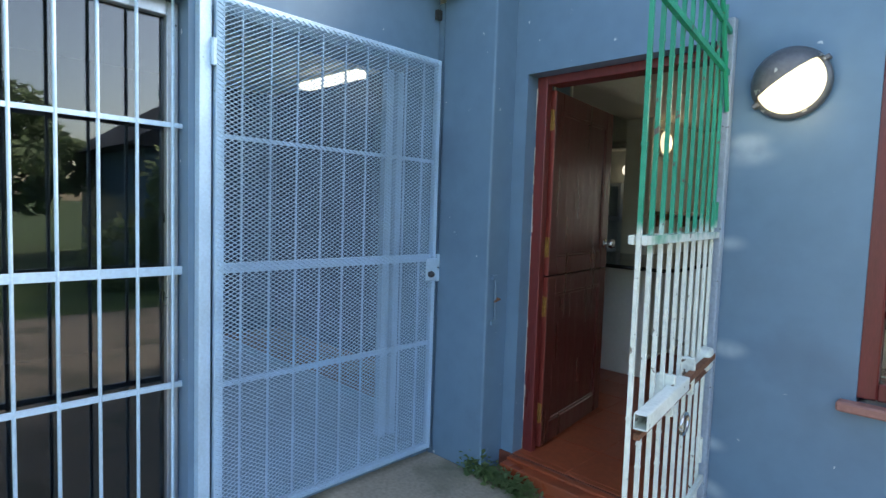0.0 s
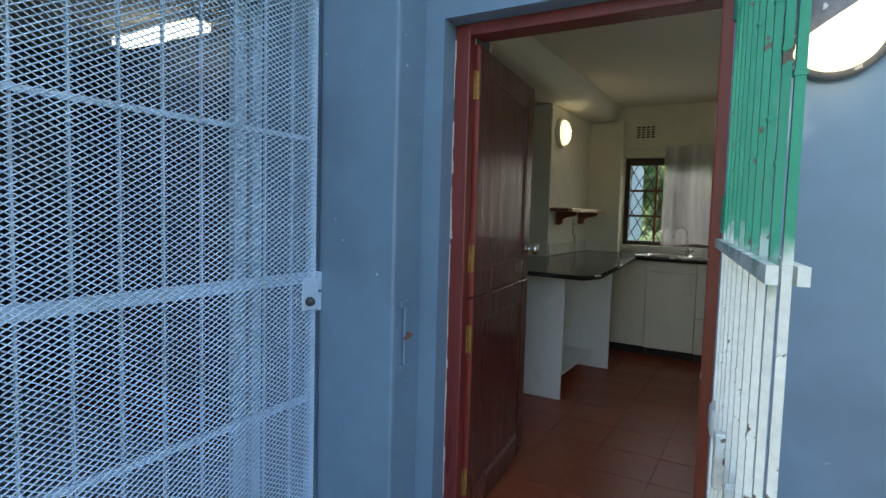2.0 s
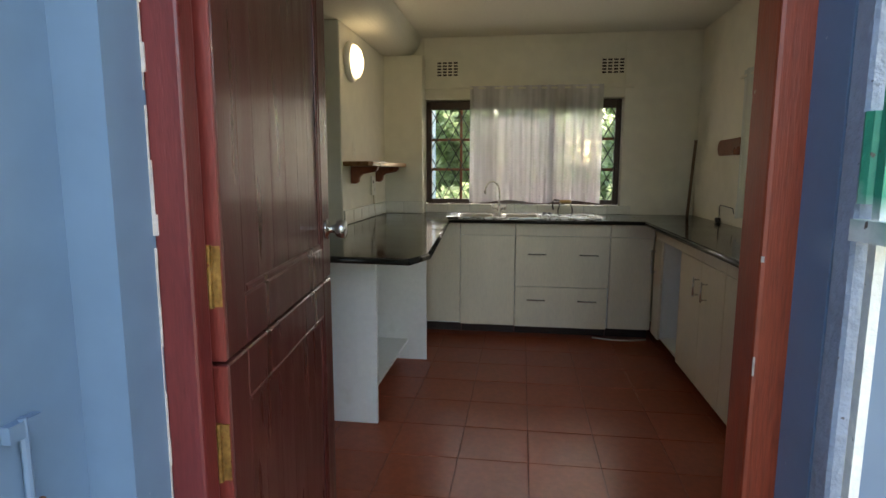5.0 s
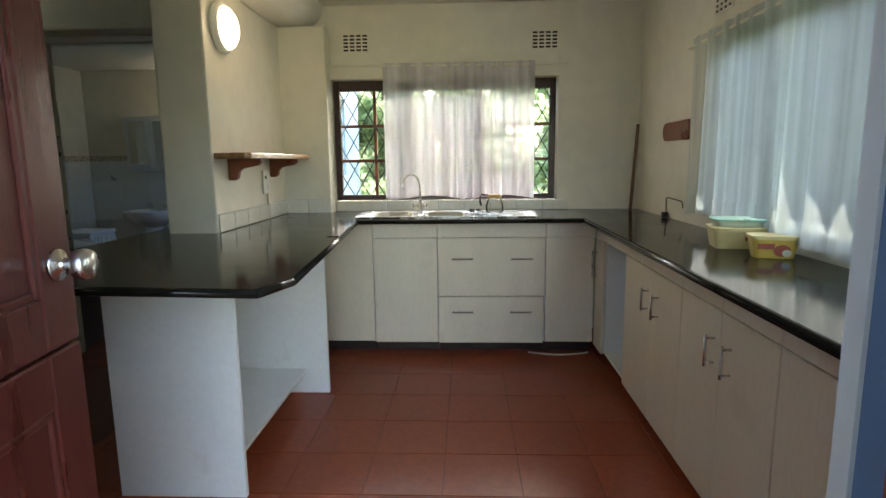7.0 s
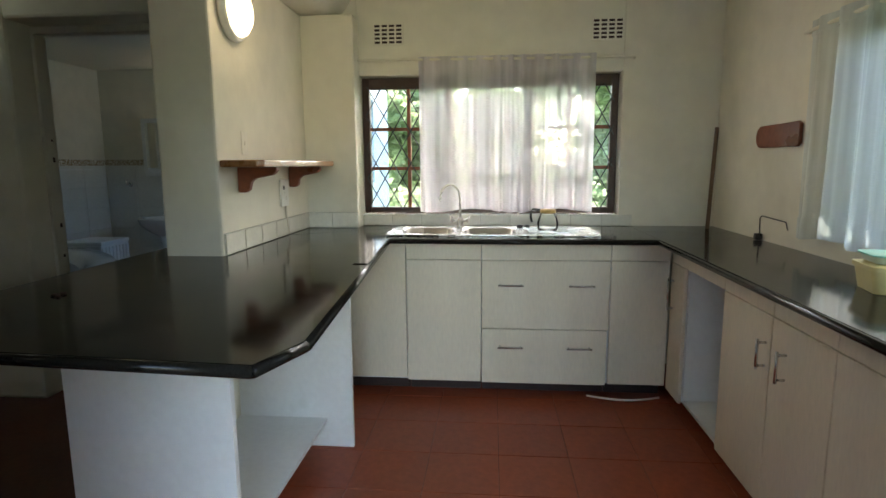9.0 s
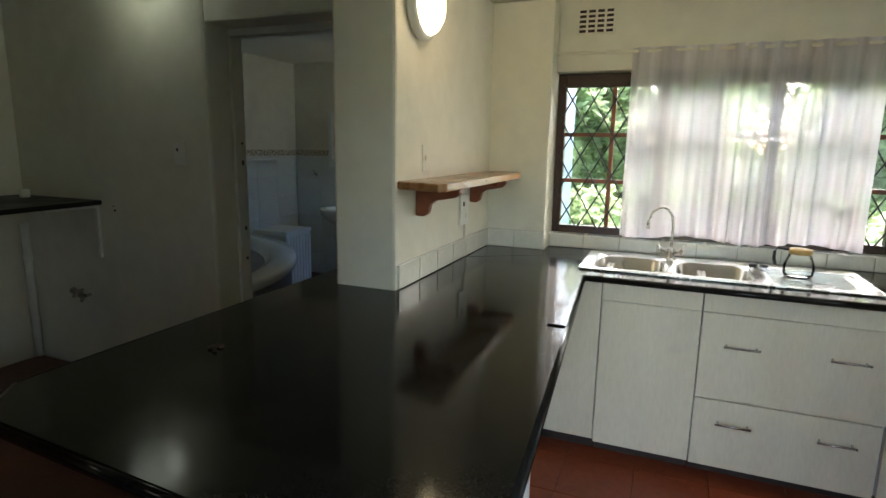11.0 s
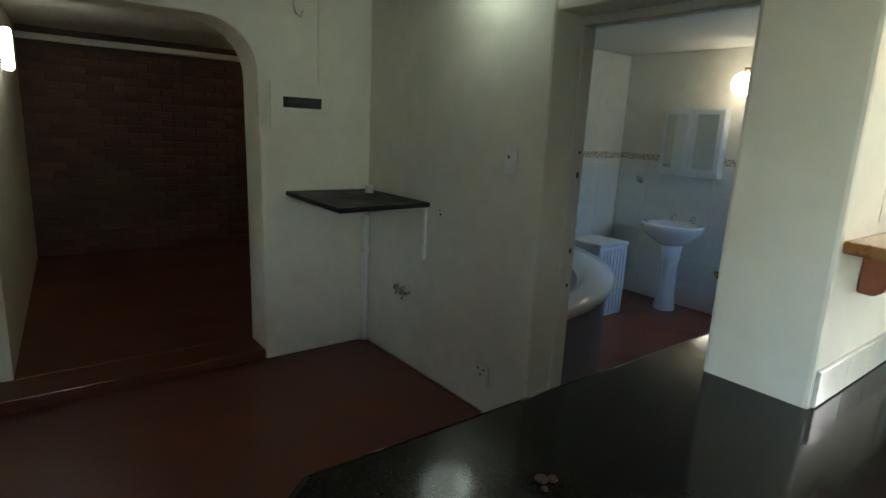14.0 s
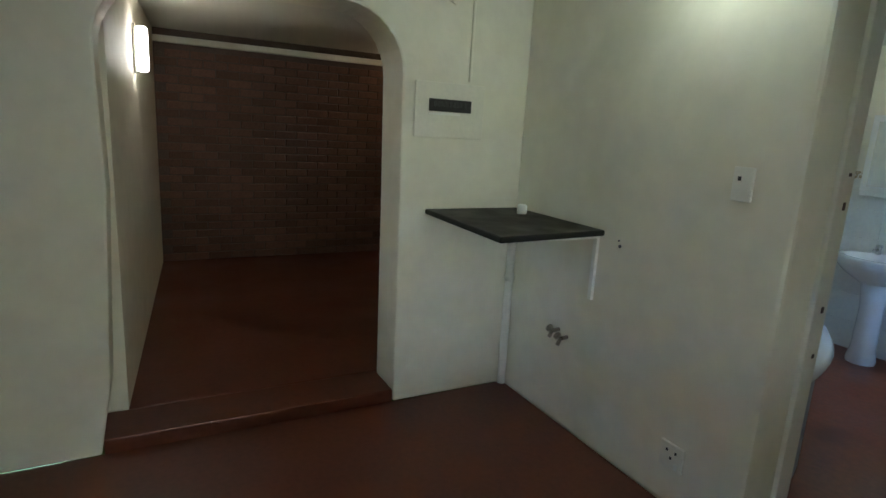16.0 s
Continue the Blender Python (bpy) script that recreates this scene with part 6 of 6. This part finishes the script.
TS, TJ = 0.315, 0.0028
tile_me = piece_mesh("tile", TS - TJ, TS - TJ, 0.010, 0.0014, TERRA)
rnd = random.Random(2)
cells = {}
for i in range(-13, 6):
    for j in range(-7, 8):
        x, y = 0.060 + i * TS, 4.645 + j * TS
        x0, x1, y0, y1 = max(x, -1.262), min(x + TS - TJ, EX - 0.002), max(y, 2.715), min(y + TS - TJ, NY - 0.002)
        if x1 - x0 < 0.03 or y1 - y0 < 0.03:
            continue
        key = (round(x1 - x0, 3), round(y1 - y0, 3))
        if key not in cells:
            cells[key] = piece_mesh("tile", x1 - x0, y1 - y0, 0.010, 0.0014, TERRA)
        ob = new("tile", cells[key])
        ob.parent = floor
        ob.matrix_basis = pose(x0, y0, -0.0102 + rnd.uniform(-0.0003, 0.0003), rnd.uniform(-0.04, 0.04), rnd.uniform(-0.04, 0.04), 0)

# white upstand tiles round the worktop
upstand = thing("tile_upstand", "row of cream glazed tiles above the worktop", "wall tiles", kind="structure")
backer = boxes("grout", [(-0.850, -0.8485, 5.56, 6.70, 0.921, 1.02), (-0.845, -0.52, 6.7035, 6.7045, 0.921, 1.02), (-0.519, 1.20, NY - 0.0015, NY - 0.0005, 0.921, 0.99)], surface("grey_grout", (0.50, 0.48, 0.40), 0.8, 0.2, 8, 60, 0.1), upstand)
ut = piece_mesh("tile", 0.190, 0.094, 0.008, 0.002, TILEC)
us = piece_mesh("tile", 0.165, 0.094, 0.008, 0.002, TILEC)
uw = piece_mesh("tile", 0.190, 0.068, 0.008, 0.002, TILEC)
FX = Matrix(((0, 0, 1, 0), (1, 0, 0, 0), (0, 1, 0, 0), (0, 0, 0, 1)))     # piece z to +x
FYm = Matrix(((-1, 0, 0, 0), (0, 0, -1, 0), (0, 1, 0, 0), (0, 0, 0, 1)))  # piece z to -y
for i in range(6):
    ob = new("tile", us if i == 5 else ut)
    ob.parent, ob.matrix_basis = upstand, Matrix.Translation((-0.8480, 5.562 + i * 0.194, 0.923)) @ FX
for i in range(2):
    ob = new("tile", us)
    ob.parent, ob.matrix_basis = upstand, Matrix.Translation((-0.690 + i * 0.168, 6.7030, 0.923)) @ FYm
for i in range(9):
    ob = new("tile", uw)
    ob.parent, ob.matrix_basis = upstand, Matrix.Translation((-0.325 + i * 0.194, NY - 0.002, 0.923)) @ FYm
sill = thing("tile_sill", "white tiled sill below the sink window", "window sill", kind="structure")
st = piece_mesh("tile", 0.190, 0.072, 0.008, 0.002, TILEW)
for i in range(8):
    ob = new("tile", st)
    ob.parent, ob.matrix_basis = sill, Matrix.Translation((-0.519 + i * 0.2075, NY + 0.004, WZ0 - 0.004))

# bathroom tiles: pale wainscot pieces and the dark shower end
wains = thing("bathroom_tiling", "pale glazed wall tiles with dark stone tiles beyond", "wall tiles", kind="structure")
pale = piece_mesh("tile", 0.345, 0.236, 0.006, 0.0015, TILEW)
STONE = surface("mottled_grey_stone_tile", (0.16, 0.16, 0.15), 0.45, 0.35, 9, 60, 0.1, per_object=0.25, stain=(0.07, 0.075, 0.07), stain_at=0.5, stain_scale=7)
dark = piece_mesh("tile", 0.196, 0.196, 0.008, 0.002, STONE)
for j in range(6):
    for i in range(4):
        ob = new("tile", pale)
        ob.parent, ob.matrix_basis = wains, Matrix.Translation((-3.785 + i * 0.348, 9.367, -0.098 + j * 0.239)) @ FYm
    for i in range(8):
        ob = new("tile", pale)
        ob.parent, ob.matrix_basis = wains, Matrix.Translation((-4.137, 6.56 + i * 0.348, -0.098 + j * 0.239)) @ FX
for j in range(7):
    for i in range(8):
        ob = new("tile", dark)
        ob.parent, ob.matrix_basis = wains, Matrix.Translation((-2.538 + i * 0.20, 9.367, -0.098 + j * 0.20)) @ FYm

# brick wall of the lounge
bw = structure("wall_brick", [(-7.5, -7.312, 3.9, 8.3, 0, 2.4)], MORTAR, "dark red-brown face-brick lounge wall", "wall")
brick_me = piece_mesh("brick", 0.216, 0.068, 0.016, 0.003, BRICK)
rows_left = []
n = 0
for r in range(26):
    z = LZ + 0.008 + r * 0.0800
    for c in range(20):
        y = 4.17 + c * 0.2275 - (0.114 if r % 2 else 0)
        if y < 4.12 or y > 8.05:
            continue
        if y < 6.55 and n < 300:
            ob = new("brick", brick_me)
            ob.parent = bw
            ob.matrix_basis = Matrix.Translation((-7.3125 + rnd.uniform(-0.002, 0.002), y, z)) @ FX
            n += 1
        else:
            rows_left.append((-7.3125, -7.2975, y, y + 0.216, z, z + 0.068))
tagged(boxes("bricks_beyond", rows_left, BRICK, bw), kind="stuff")
